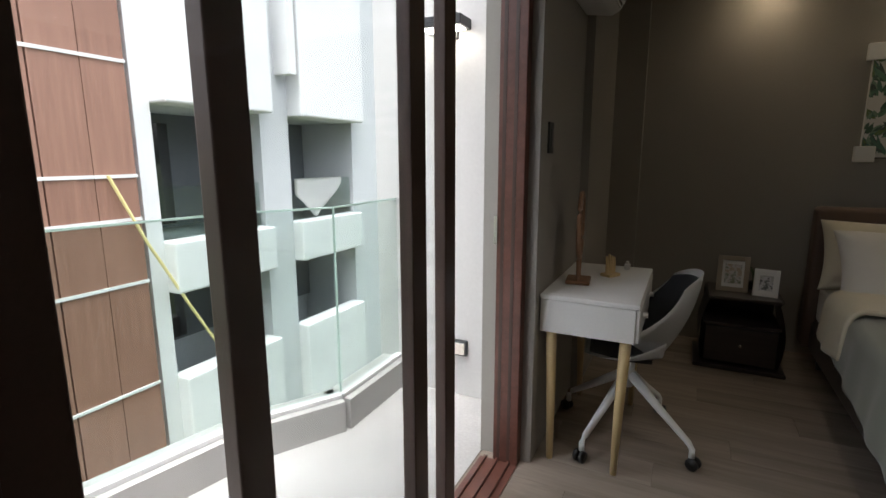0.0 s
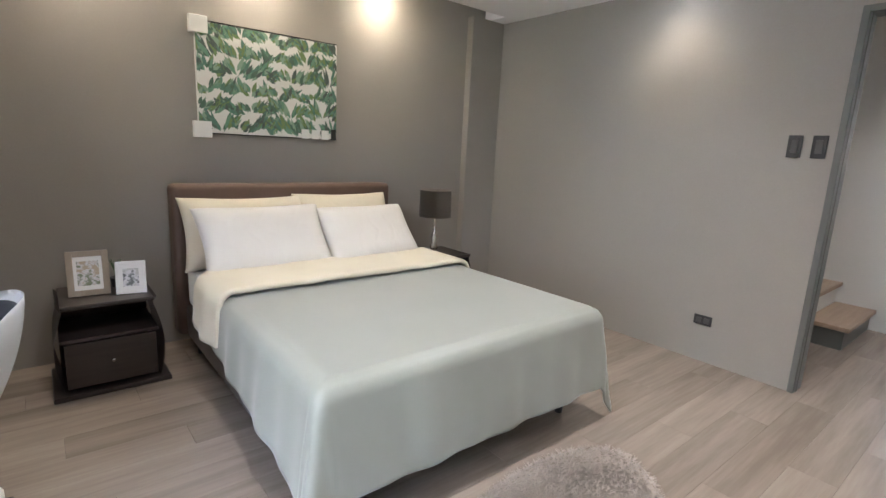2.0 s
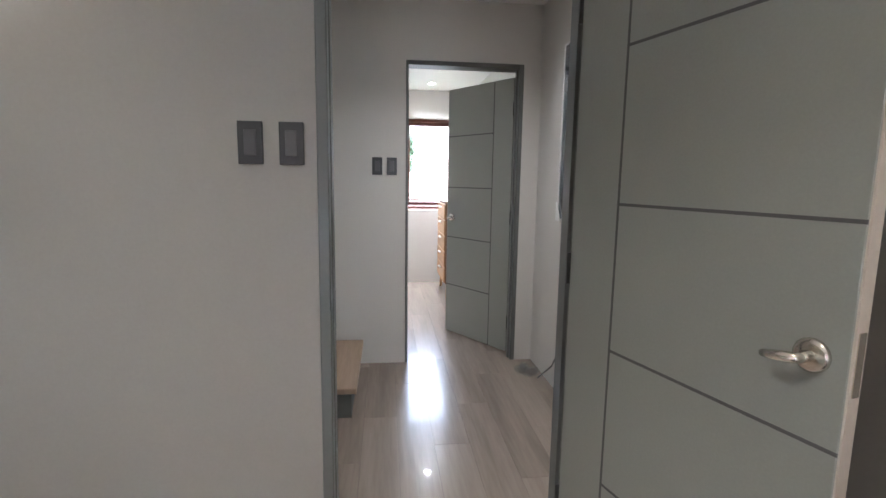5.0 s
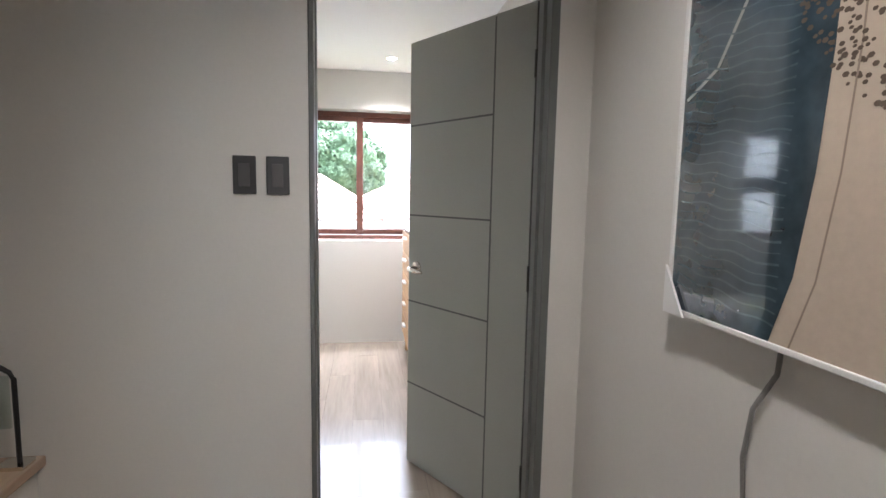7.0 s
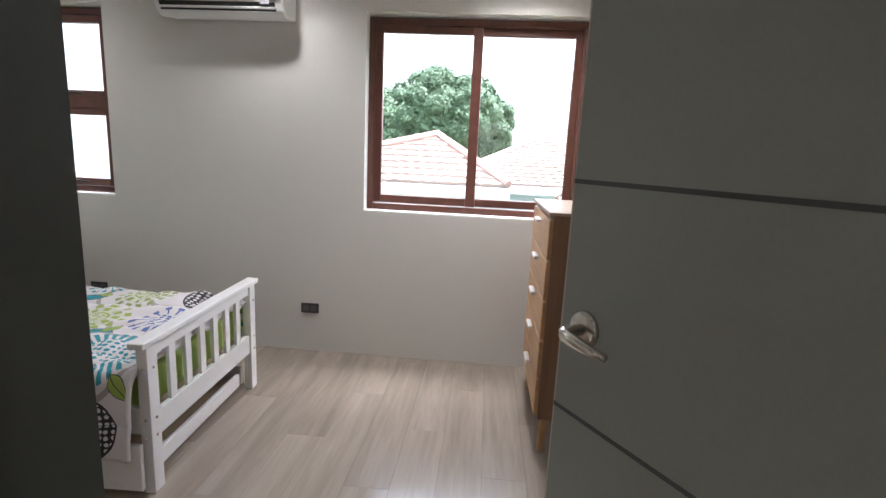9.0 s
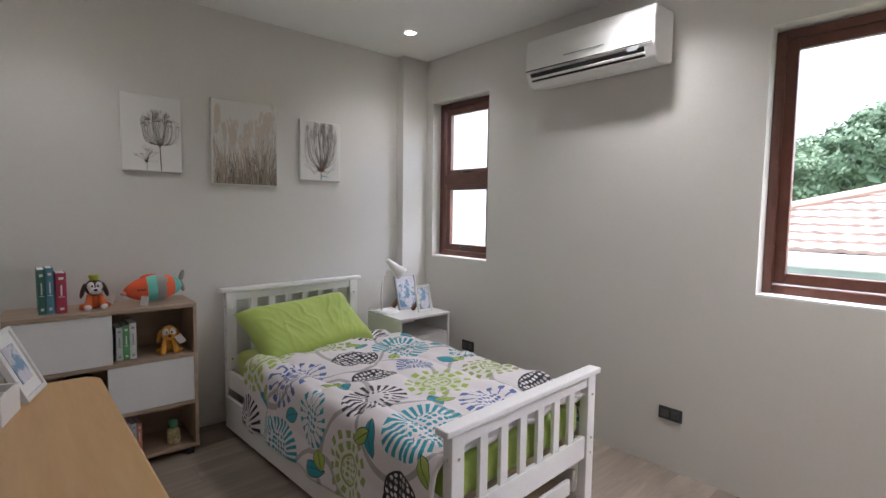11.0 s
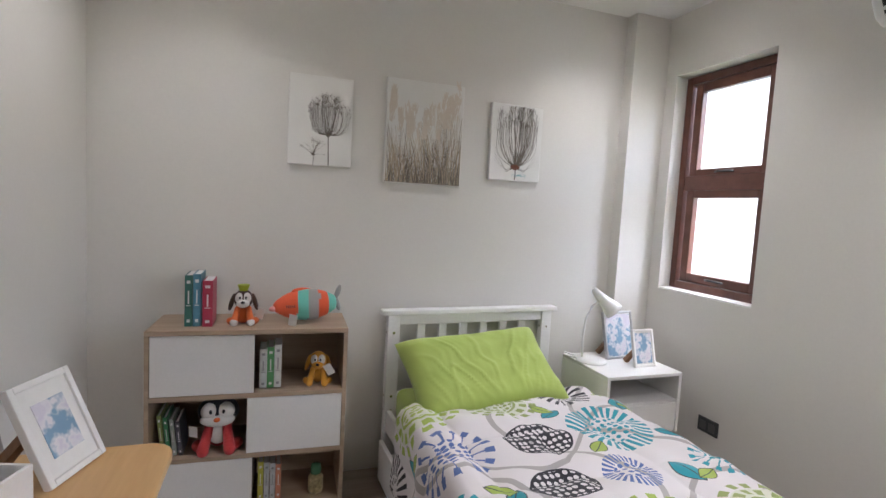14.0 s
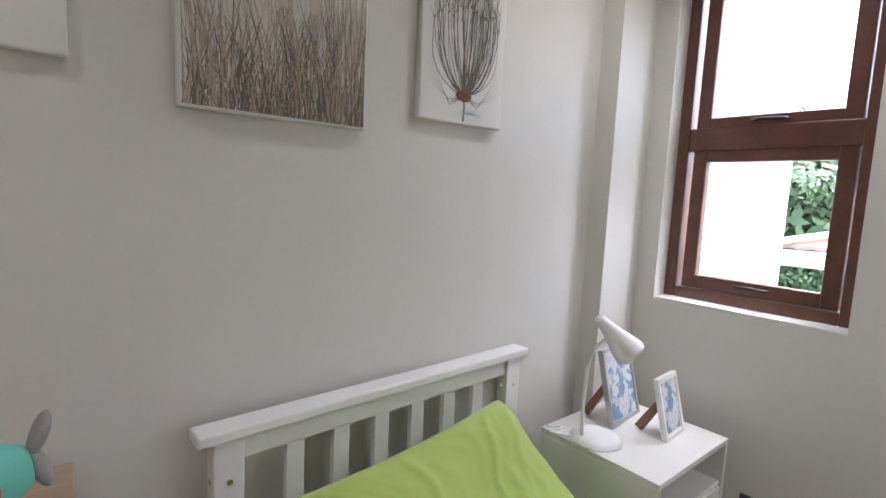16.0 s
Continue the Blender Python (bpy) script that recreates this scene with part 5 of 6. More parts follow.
def shell(off):
    def put(u, v):
        a = (u - 0.5) * 2
        if v < 0.45:
            f = v / 0.45
            x, z = -0.20 + 0.34 * f, 0.455 - 0.025 * math.sin(math.pi * f)
            half = 0.20 + 0.035 * f
            lift = 0.035 * abs(a) ** 3 + 0.10 * f ** 2 * abs(a) ** 3
            return (x + off * 0, half * a, z + lift + off)
        f = (v - 0.45) / 0.55
        half = 0.245 * (1 - 0.32 * f ** 2.5)
        x = 0.14 + 0.15 * math.sin(f * 1.45) - 0.19 * abs(a) ** 2 * (1 - 0.5 * f)
        z = 0.455 + 0.40 * f ** 1.15 - 0.05 * abs(a) ** 3 * f + (0.135 * abs(a) ** 3) * (1 - f)
        return (x - off, half * a, z + off * (1 - f))
    return put


part("shell", sheet(shell(0), 22, 34, thick=0.012), PLASTIC, ch, "white moulded shell", True)
part("lining", sheet(lambda u, v: shell(0.014)(0.04 + 0.92 * u, 0.03 + 0.93 * v), 20, 30, thick=0.006), FELT, ch, "charcoal upholstered lining", True)
part("hub", sweep([(0, 0, 0.27), (0, 0, 0.44)], [0.03, 0.035], 16), PLASTIC, ch)
part("seat_plate", box(-0.1, 0.1, -0.09, 0.09, 0.42, 0.44, bevel=0.006), BLACK, ch)
for k in range(4):
    a = radians(-34 + 90 * k)
    c, s = math.cos(a), math.sin(a)
    leg = part("leg", sweep([(0.02 * c, 0.02 * s, 0.33), (0.18 * c, 0.18 * s, 0.21), (0.315 * c, 0.315 * s, 0.115), (0.335 * c, 0.335 * s, 0.09), (0.335 * c, 0.335 * s, 0.05)], [0.024, 0.018, 0.014, 0.013, 0.013], 12), PLASTIC, ch, "white splayed leg", True)
    bm = bmesh.new()
    for q in (-1, 1):
        sweep([(0.345 * c - q * s * 0.008, 0.345 * s + q * c * 0.008, 0.027), (0.345 * c - q * s * 0.022, 0.345 * s + q * c * 0.022, 0.027)], 0.027, 18, bm)
    part("caster", bm, BLACK, leg, "black twin-wheel caster", True)

# console with a leaning canvas
cs = thing("tv_console", pose(2.95, 3.42, 0), "low black console with a glossy glass top", "console")
part("glass_top", box(-0.55, 0.55, -0.22, 0.22, 0.435, 0.45, bevel=0.002), BLACK_GLOSS, cs, "black glass top")
part("body", box(-0.52, 0.52, -0.2, 0.2, 0.03, 0.36, bevel=0.004), BLACK_GLOSS, cs)
for x in (-0.5, 0.5):
    part("support", box(x - 0.02, x + 0.02, -0.18, 0.18, 0.36, 0.435), ESPRESSO, cs)
for x in (-0.45, 0.45):
    for y in (-0.16, 0.16):
        part("foot", sweep([(x, y, 0), (x, y, 0.03)], 0.02, 10), CHROME, cs)
lc = thing("leaf_canvas", pose(2.98, 3.37, 0.451, 22), "white canvas with grey-green leaf sprigs leaning on the wall", "picture")
part("canvas", box(-0.36, 0.36, -0.01, 0.012, 0, 0.55, bevel=0.003), CANVAS, lc)
bm = bmesh.new()
for sx in (-0.16, 0.14):
    ribbon([(sx, 0.0126, 0.05), (sx - 0.02, 0.0126, 0.25), (sx + 0.02, 0.0126, 0.48)], 0.004, bm, (0, 1, 0))
    for k in range(5):
        a, z = radians(40 if k % 2 else 140), 0.10 + 0.075 * k
        px = sx - 0.02 * math.sin(math.pi * z / 0.5)
        pts = []
        for f, s in ((0, 0), (0.35, 1), (0.7, 0.7), (1, 0), (0.7, -0.7), (0.35, -1)):
            l, w = 0.085, 0.020
            pts.append((max(-0.355, min(0.355, px + l * f * math.cos(a) - w * s * math.sin(a))), 0.0127, z + l * f * math.sin(a) + w * s * math.cos(a)))
        bm.faces.new([bm.verts.new(p) for p in pts])
part("leaves", bm, shades("sprig_inks", ((0.07, 0.09, 0.08), (0.13, 0.16, 0.14), (0.24, 0.27, 0.24))), lc)


# ---- child's room ----
def comforter_material():
    """White cotton printed with dotted discs, spoked blossoms, ringed blossoms and leaf pairs, in a staggered repeat."""
    m, t, b = nodes_of("printed_comforter")
    sheet_uv, uvn = t.nodes.new("ShaderNodeUVMap"), t.nodes.new("ShaderNodeVectorMath")
    uvn.operation = "SCALE"
    uvn.inputs["Scale"].default_value = 0.84
    link(t, sheet_uv.outputs[0], uvn.inputs[0])
    wob = noise_node(t, uvn.outputs[0], 9, 2)
    sep = t.nodes.new("ShaderNodeSeparateXYZ")
    link(t, uvn.outputs[0], sep.inputs[0])
    TW, TH = 0.86, 0.74
    v0 = math_node(t, "ADD", sep.outputs[1], math_node(t, "MULTIPLY", wob.outputs[0], 0.012))
    row = math_node(t, "FLOOR", math_node(t, "DIVIDE", v0, TH))
    u = math_node(t, "FLOORED_MODULO", math_node(t, "ADD", math_node(t, "ADD", sep.outputs[0], 0.33), math_node(t, "MULTIPLY", row, 0.37)), TW)
    v = math_node(t, "FLOORED_MODULO", v0, TH)
    grid = t.nodes.new("ShaderNodeTexVoronoi")
    grid.voronoi_dimensions = "2D"
    grid.inputs["Scale"].default_value, grid.inputs["Randomness"].default_value = 47.0, 0.3
    link(t, uvn.outputs[0], grid.inputs["Vector"])
    spot = math_node(t, "LESS_THAN", grid.outputs["Distance"], 0.34)
    BLK, TEAL, LIM, BLU, OLV = (0.028, 0.026, 0.036), (0.03, 0.30, 0.38), (0.36, 0.46, 0.09), (0.10, 0.16, 0.40), (0.30, 0.36, 0.12)

    def both(*masks):
        out = masks[0]
        for k in masks[1:]:
            out = math_node(t, "MULTIPLY", out, k)
        return out

    def less(a, val):
        return math_node(t, "LESS_THAN", a, val)

    def more(a, val):
        return math_node(t, "GREATER_THAN", a, val)

    def near(a, mid, half):
        return less(math_node(t, "ABSOLUTE", math_node(t, "SUBTRACT", a, mid)), half)

    def either(*masks):
        out = masks[0]
        for k in masks[1:]:
            out = math_node(t, "MAXIMUM", out, k)
        return out

    # broad grey stems behind the blossoms
    sway = math_node(t, "SINE", math_node(t, "MULTIPLY", sep.outputs[1], 8.0))
    stem = less(math_node(t, "ABSOLUTE", math_node(t, "SINE", math_node(t, "ADD", math_node(t, "MULTIPLY", sep.outputs[0], 9.5), math_node(t, "MULTIPLY", sway, 1.3)))), 0.11)
    sway2 = math_node(t, "SINE", math_node(t, "MULTIPLY", sep.outputs[0], 7.0))
    stem2 = less(math_node(t, "ABSOLUTE", math_node(t, "SINE", math_node(t, "ADD", math_node(t, "MULTIPLY", sep.outputs[1], 7.3), math_node(t, "MULTIPLY", sway2, 1.1)))), 0.07)
    col = mix_node(t, either(stem, stem2), (0.74, 0.70, 0.71), (0.42, 0.39, 0.385))
    blossoms = ((0.13, 0.13, 0.112, "disc", BLK, 0.8), (0.41, 0.15, 0.140, "fan", TEAL, 1.0), (0.71, 0.14, 0.125, "stalks", BLU, 1.0), (0.14, 0.40, 0.132, "rings", OLV, 0.85),
                (0.42, 0.44, 0.120, "spokes", BLK, 0.85), (0.70, 0.42, 0.140, "rings", LIM, 0.85), (0.24, 0.635, 0.090, "stalks", TEAL, 1.0), (0.555, 0.635, 0.100, "disc", BLK, 0.75),
                (0.77, 0.64, 0.080, "fan", BLU, 1.0))
    for cx, cy, r, kind, hue, squash in blossoms:
        x, y = math_node(t, "SUBTRACT", u, cx), math_node(t, "DIVIDE", math_node(t, "SUBTRACT", v, cy), squash)
        d = math_node(t, "DIVIDE", math_node(t, "SQRT", math_node(t, "ADD", math_node(t, "MULTIPLY", x, x), math_node(t, "MULTIPLY", y, y))), r)
        ang = math_node(t, "ARCTAN2", y, x)

        def beat(n):
            return math_node(t, "SINE", math_node(t, "MULTIPLY", ang, n))

        if kind == "disc":
            mask = both(less(d, 1.0), math_node(t, "SUBTRACT", 1.0, both(spot, less(d, 0.93))))
        elif kind == "fan":
            mask = either(both(more(beat(30.0), -0.1), near(d, 0.78, 0.22)), both(spot, less(d, 0.55)))
        elif kind == "stalks":
            mask = either(both(more(beat(17.0), 0.1), near(d, 0.90, 0.10)), both(more(beat(17.0), 0.86), near(d, 0.68, 0.16)), both(spot, less(d, 0.52)))
        elif kind == "spokes":
            mask = either(both(more(beat(22.0), 0.15), near(d, 0.72, 0.28)), both(more(beat(11.0), 0.3), near(d, 0.30, 0.07)))
        else:
            mask = either(both(more(beat(15.0), 0.0), near(d, 0.90, 0.10)), both(more(beat(12.0), -0.1), near(d, 0.62, 0.10)), near(d, 0.40, 0.035), both(spot, less(d, 0.34)))
            col = mix_node(t, less(d, 0.76), col, (0.66, 0.67, 0.56))
        col = mix_node(t, mask, col, hue)
    leaves = ((0.275, 0.285, 30, 0.05, TEAL), (0.265, 0.33, 130, 0.045, LIM), (0.565, 0.29, 70, 0.052, TEAL), (0.60, 0.275, 160, 0.042, LIM), (0.40, 0.615, 60, 0.052, TEAL), (0.385, 0.665, 150, 0.045, LIM),
              (0.07, 0.60, 100, 0.055, TEAL), (0.115, 0.575, 20, 0.045, LIM), (0.275, 0.03, 45, 0.045, LIM), (0.57, 0.05, 110, 0.045, TEAL))
    for cx, cy, turn, size, hue in leaves:
        ca, sa = math.cos(radians(turn)), math.sin(radians(turn))
        x, y = math_node(t, "SUBTRACT", u, cx), math_node(t, "SUBTRACT", v, cy)
        p = math_node(t, "DIVIDE", math_node(t, "ADD", math_node(t, "MULTIPLY", x, ca), math_node(t, "MULTIPLY", y, sa)), size)
        q = math_node(t, "DIVIDE", math_node(t, "SUBTRACT", math_node(t, "MULTIPLY", y, ca), math_node(t, "MULTIPLY", x, sa)), size * 0.5)
        e = math_node(t, "ADD", math_node(t, "MULTIPLY", p, p), math_node(t, "ABSOLUTE", q))
        col = mix_node(t, less(e, 1.12), col, (0.05, 0.06, 0.06))
        col = mix_node(t, both(less(e, 1.0), more(math_node(t, "ABSOLUTE", q), 0.06)), col, hue)
    link(t, col, b.inputs["Base Color"])
    b.inputs["Roughness"].default_value, b.inputs["Sheen Weight"].default_value = 0.85, 0.1
    n = noise_node(t, uvn.outputs[0], 500, 2)
    bump_node(t, b, n.outputs[0], 0.2, 0.0006)
    return m


COMFORTER = comforter_material()
BED_TURN = pose(8.632, 5.045, 0, 0, 0, 2.6)
kb = thing("single_bed", BED_TURN, "white slatted single bed with a trundle drawer", "bed")
KW, KL = 0.92, 1.92


def end_board(y0, cap, gaps, low, name):
    """Posts, cap, rails and slats of one end, the outer face towards -y."""
    ob = part(name, box(-KW / 2 - 0.03, KW / 2 + 0.03, y0 - 0.005, y0 + 0.055, cap - 0.025, cap, bevel=0.005), WHITE_WOOD, kb)
    for k in (-1, 1):
        x = k * (KW / 2 - 0.03)
        part("post", box(x - 0.03, x + 0.03, y0 + 0.003, y0 + 0.045, 0, cap - 0.0255, bevel=0.003), WHITE_WOOD, ob)
        for z in (low + 0.03, low - 0.04, cap - 0.11):
            part("bolt", sweep([(x, y0 + 0.004, z), (x, y0 - 0.001, z)], 0.006, 10), CHROME, ob)
            part("bolt", sweep([(x - 0.029, y0 + 0.024, z), (x - 0.0315, y0 + 0.024, z)], 0.006, 10), CHROME, ob)
    part("rail", box(-KW / 2 + 0.06, KW / 2 - 0.06, y0 + 0.012, y0 + 0.036, cap - 0.075, cap - 0.0255, bevel=0.003), WHITE_WOOD, ob)
    part("rail", box(-KW / 2 + 0.06, KW / 2 - 0.06, y0 + 0.012, y0 + 0.036, low - 0.06, low + 0.04, bevel=0.003), WHITE_WOOD, ob)
    for k in range(gaps):
        x = (KW - 0.12) * ((k + 1) / (gaps + 1) - 0.5)
        part("slat", box(x - 0.021, x + 0.021, y0 + 0.016, y0 + 0.032, low + 0.04, cap - 0.075, bevel=0.002), WHITE_WOOD, ob)
    return ob


end_board(0.0, 0.61, 6, 0.27, "footboard")
end_board(KL - 0.05, 0.835, 6, 0.38, "headboard")
for k in (-1, 1):
    part("side_rail", box(k * (KW / 2 - 0.02) - 0.011, k * (KW / 2 - 0.02) + 0.011, 0.046, KL - 0.046, 0.235, 0.34, bevel=0.003), WHITE_WOOD, kb)
part("slat_base", box(-0.41, 0.41, 0.05, KL - 0.05, 0.285, 0.30), SLAT_WOOD, kb)
for k in range(3):
    part("cross_bar", box(-0.41, 0.41, 0.2 + 0.7 * k, 0.24 + 0.7 * k, 0.24, 0.284), SLAT_WOOD, kb)
tr = thing("trundle_drawer", BED_TURN @ pose(-0.01, 0.03, 0), "white trundle drawer under the single bed", "drawer")
part("front", box(-KW / 2 - 0.022, -KW / 2 - 0.002, 0.0, KL - 0.12, 0.03, 0.215, bevel=0.003), WHITE_WOOD, tr)
part("end", box(-KW / 2 + 0.065, KW / 2 - 0.08, 0.03, 0.05, 0.03, 0.10, bevel=0.003), WHITE_WOOD, tr)
part("end", box(-KW / 2, KW / 2 - 0.06, KL - 0.14, KL - 0.12, 0.03, 0.135, bevel=0.003), WHITE_WOOD, tr)
part("back", box(KW / 2 - 0.06, KW / 2 - 0.04, 0.03, KL - 0.12, 0.03, 0.135, bevel=0.003), WHITE_WOOD, tr)
part("bottom", box(-KW / 2, KW / 2 - 0.06, 0.052, KL - 0.142, 0.04, 0.05), SLAT_WOOD, tr)
for k in range(5):
    y = 0.2 + 0.36 * k
    part("slat", box(-KW / 2, KW / 2 - 0.06, y, y + 0.07, 0.137, 0.15), SLAT_WOOD, tr, "raw pine slat")
for x in (-0.4, 0.35):
    for y in (0.15, KL - 0.3):
        part("wheel", sweep([(x, y - 0.012, 0.02), (x, y + 0.012, 0.02)], 0.02, 14), BLACK, tr)
solid("mattress", box(-0.415, 0.415, 0.05, KL - 0.06, 0.302, 0.46, bevel=0.04, seg=4), LIME, "mattress in a lime green fitted sheet", "mattress", smooth=True, m=BED_TURN)
cf = solid("comforter", drape(0.88, 1.46, 0.50, 0.36, 0.30, 0.02, flare=0.05, folds=0.010, puff=0.026, seed=2, uvs=True, nu=120, nv=150, quilt=0.016), COMFORTER, "white comforter printed with blue, lime and black blossoms", "comforter", m=BED_TURN @ pose(-0.44, 0.06, 0))
mod = cf.modifiers.new("thickness", "SOLIDIFY")
mod.thickness, mod.offset = 0.02, 1
solid("pillow", pillow(0.74, 0.44, 0.19, 9, 0.017, 7, 3.4), LIME, "creased lime green pillow on the single bed", "pillow", "", True, pose(8.49, 6.66, 0.585, 36, -3, 5))

# cube shelf with sliding doors
sh = thing("bookcase", pose(7.4895, 6.838, 0, 0, 0, -2.0), "oak bookcase with white doors and open cubes", "bookcase")
SW, SD = 0.3825, 0.148
part("top", box(-SW, SW, -SD - 0.004, SD, 0.791, 0.811, bevel=0.002), OAK, sh)
for k in (-1, 1):
    part("side", box(k * (SW - 0.008) - 0.008, k * (SW - 0.008) + 0.008, -SD, SD, 0.04, 0.7905), OAK, sh)
for z in (0.285, 0.538):
    part("shelf", box(-SW + 0.0165, SW - 0.0165, -SD, SD - 0.012, z - 0.009, z + 0.009), OAK, sh)
part("bottom", box(-SW + 0.0165, SW - 0.0165, -SD, SD - 0.012, 0.04, 0.056), OAK, sh)
part("back", box(-SW + 0.0165, SW - 0.0165, SD - 0.0115, SD, 0.056, 0.79), OAK, sh)
part("divider", box(-0.008, 0.008, -SD + 0.02, SD - 0.012, 0.057, 0.276), OAK, sh)
for z0, z1, side in ((0.549, 0.788, -1), (0.296, 0.527, 1), (0.058, 0.274, -1)):
    x0, x1 = (-SW + 0.018, 0.012) if side < 0 else (-0.012, SW - 0.018)
    part("door", box(x0, x1, -SD + 0.001, -SD + 0.015, z0, z1, bevel=0.002), SATIN, sh, "plain white door")
for k in (-1, 1):
    for y in (-0.12, 0.12):
        part("foot", box(k * 0.34 - 0.018, k * 0.34 + 0.018, y - 0.018, y + 0.018, 0, 0.0395), BLACK, sh)


def book(x, y, z, w, h, d, col, label, tilt=0.0, group="books in the bookcase"):
    b = thing("book", pose(x, y, z + 0.003, 0, tilt, 0), label, "book", group)
    cover = paint("cover_print", col, 0.4, var=0.12, big=30, fine=200, bump=0.02)
    part("cover", box(-w / 2, w / 2, -d / 2, -d / 2 + 0.002, 0, h), cover, b)
    for k in (-1, 1):
        part("board", box(k * w / 2 - 0.001, k * w / 2 + 0.001, -d / 2 + 0.002, d / 2, 0, h), cover, b)
    part("pages", box(-w / 2 + 0.002, w / 2 - 0.002, -d / 2 + 0.0025, d / 2 - 0.003, 0.003, h - 0.003), PAPER, b)
    for z0, z1, half in ((0.08, 0.14, 0.22), (0.40, 0.415, 0.3), (0.44, 0.70, 0.09), (0.84, 0.90, 0.25)):
        part("title_bar", box(-w * half, w * half, -d / 2 - 0.0008, -d / 2 - 0.0001, h * z0, h * z1), PAPER if sum(col) < 1.2 else COPPER_TEXT, b)
    return b


book(7.245, 6.825, 0.811, 0.026, 0.205, 0.14, (0.05, 0.16, 0.13), "thick dark green book standing on the bookcase")
book(7.275, 6.825, 0.811, 0.026, 0.21, 0.14, (0.10, 0.26, 0.36), "thick blue book standing on the bookcase")
book(7.315, 6.815, 0.811, 0.036, 0.185, 0.14, (0.42, 0.05, 0.09), "thick red book standing on the bookcase")
for k, (w, c) in enumerate(((0.026, (0.6, 0.62, 0.6)), (0.026, (0.12, 0.36, 0.14)), (0.026, (0.62, 0.64, 0.62)))):
    book(7.53 + 0.029 * k, 6.80, 0.547, w, 0.165 + 0.008 * k, 0.13, c, "white and green children's book in the bookcase")
for k, c in enumerate(((0.25, 0.30, 0.10), (0.05, 0.22, 0.09), (0.30, 0.33, 0.28), (0.08, 0.08, 0.09))):
    book(7.165 + 0.021 * k, 6.80, 0.294, 0.013, 0.17 - 0.01 * k, 0.14, c, "thin picture book leaning in the bookcase", -6)
for k, c in enumerate(((0.5, 0.48, 0.08), (0.5, 0.52, 0.55), (0.55, 0.56, 0.6), (0.6, 0.25, 0.16))):
    book(7.53 + 0.024 * k, 6.80, 0.056, 0.02, 0.17 - 0.006 * k, 0.13, c, "bright children's book in the bookcase")


def plush_mat(name, col):
    return cloth(name, tuple(c ** 1.15 for c in col), 0.1, 500, 0.5, 0.95, 0.12)


P_WHITE, P_BROWN, P_ORANGE, P_TEAL = plush_mat("white_plush", (0.75, 0.73, 0.7)), plush_mat("brown_plush", (0.09, 0.055, 0.04)), plush_mat("orange_plush", (0.75, 0.20, 0.06)), plush_mat("teal_plush", (0.22, 0.60, 0.52))
P_GREY, P_YELLOW, P_BLACK, P_CORAL = plush_mat("grey_plush", (0.40, 0.38, 0.37)), plush_mat("mustard_plush", (0.72, 0.38, 0.06)), plush_mat("black_plush", (0.02, 0.022, 0.03)), plush_mat("coral_plush", (0.80, 0.16, 0.07))
P_LIME = plush_mat("lime_plush", (0.45, 0.52, 0.05))


def seated_toy(m, mats, label, ears=True, cap=False, s=1.0, head=1.0, muzzle=0):
    """A soft animal toy that sits with its arms in front; one mesh. Slots: paws and mask, clothes, head, eyes, hat or brow, beak."""
    bm = bmesh.new()
    blob((0, 0.02 * s, 0.042 * s), (0.037 * s, 0.036 * s, 0.044 * s), bm, 16, slot=1)
    blob((0, 0.004 * s, 0.115 * s), (0.043 * s * head, 0.040 * s, 0.044 * s), bm, 20, slot=2)
    for k in (-1, 1):
        blob((k * 0.015 * s * head, -0.018 * s, 0.122 * s), (0.020 * s * head, 0.022 * s, 0.026 * s), bm, 14, slot=0)
        blob((k * 0.013 * s * head, -0.0385 * s, 0.127 * s), (0.0045 * s, 0.003 * s, 0.0065 * s), bm, 8, slot=3)
        shoulder, paw = Vector((k * 0.024 * s, -0.006 * s, 0.07 * s)), Vector((k * 0.036 * s, -0.052 * s, 0.017 * s))
        for i in range(7):
            blob(shoulder.lerp(paw, i / 7), (0.0135 + 0.0005 * i) * s, bm, 10, slot=1)
        blob(paw, (0.017 * s, 0.016 * s, 0.017 * s), bm, 12, slot=muzzle if ears else 1)
        blob((k * 0.050 * s, -0.012 * s, 0.016 * s), (0.020 * s, 0.026 * s, 0.016 * s), bm, 12, (0, 0, k * -25), 1)
        if ears:
            blob((k * 0.050 * s, 0.008 * s, 0.100 * s), (0.011 * s, 0.019 * s, 0.042 * s), bm, 14, (0, k * -16, 0), 2)
    if ears:
        blob((0, -0.034 * s, 0.100 * s), (0.029 * s, 0.020 * s, 0.019 * s), bm, 14, slot=muzzle)
        blob((0, -0.055 * s, 0.108 * s), (0.0095 * s, 0.007 * s, 0.0065 * s), bm, 10, slot=3)
    else:
        blob((0, -0.022 * s, 0.098 * s), (0.036 * s * head, 0.022 * s, 0.022 * s), bm, 14, slot=0)
        blob((0, -0.046 * s, 0.106 * s), (0.009 * s, 0.011 * s, 0.006 * s), bm, 10, slot=5)
        blob((0, -0.008 * s, 0.045 * s), (0.026 * s, 0.014 * s, 0.028 * s), bm, 12, slot=0)
    if cap:
        old = set(bm.faces)
        lathe([(0.018 * s, 0.155 * s), (0.020 * s, 0.162 * s), (0.027 * s, 0.182 * s), (0.001, 0.184 * s)], (0, 0, 0), 18, bm)
        for f in set(bm.faces) - old:
            f.material_index = 4
    return solid("soft_toy", bm, mats, label, "toy", "", False, m)


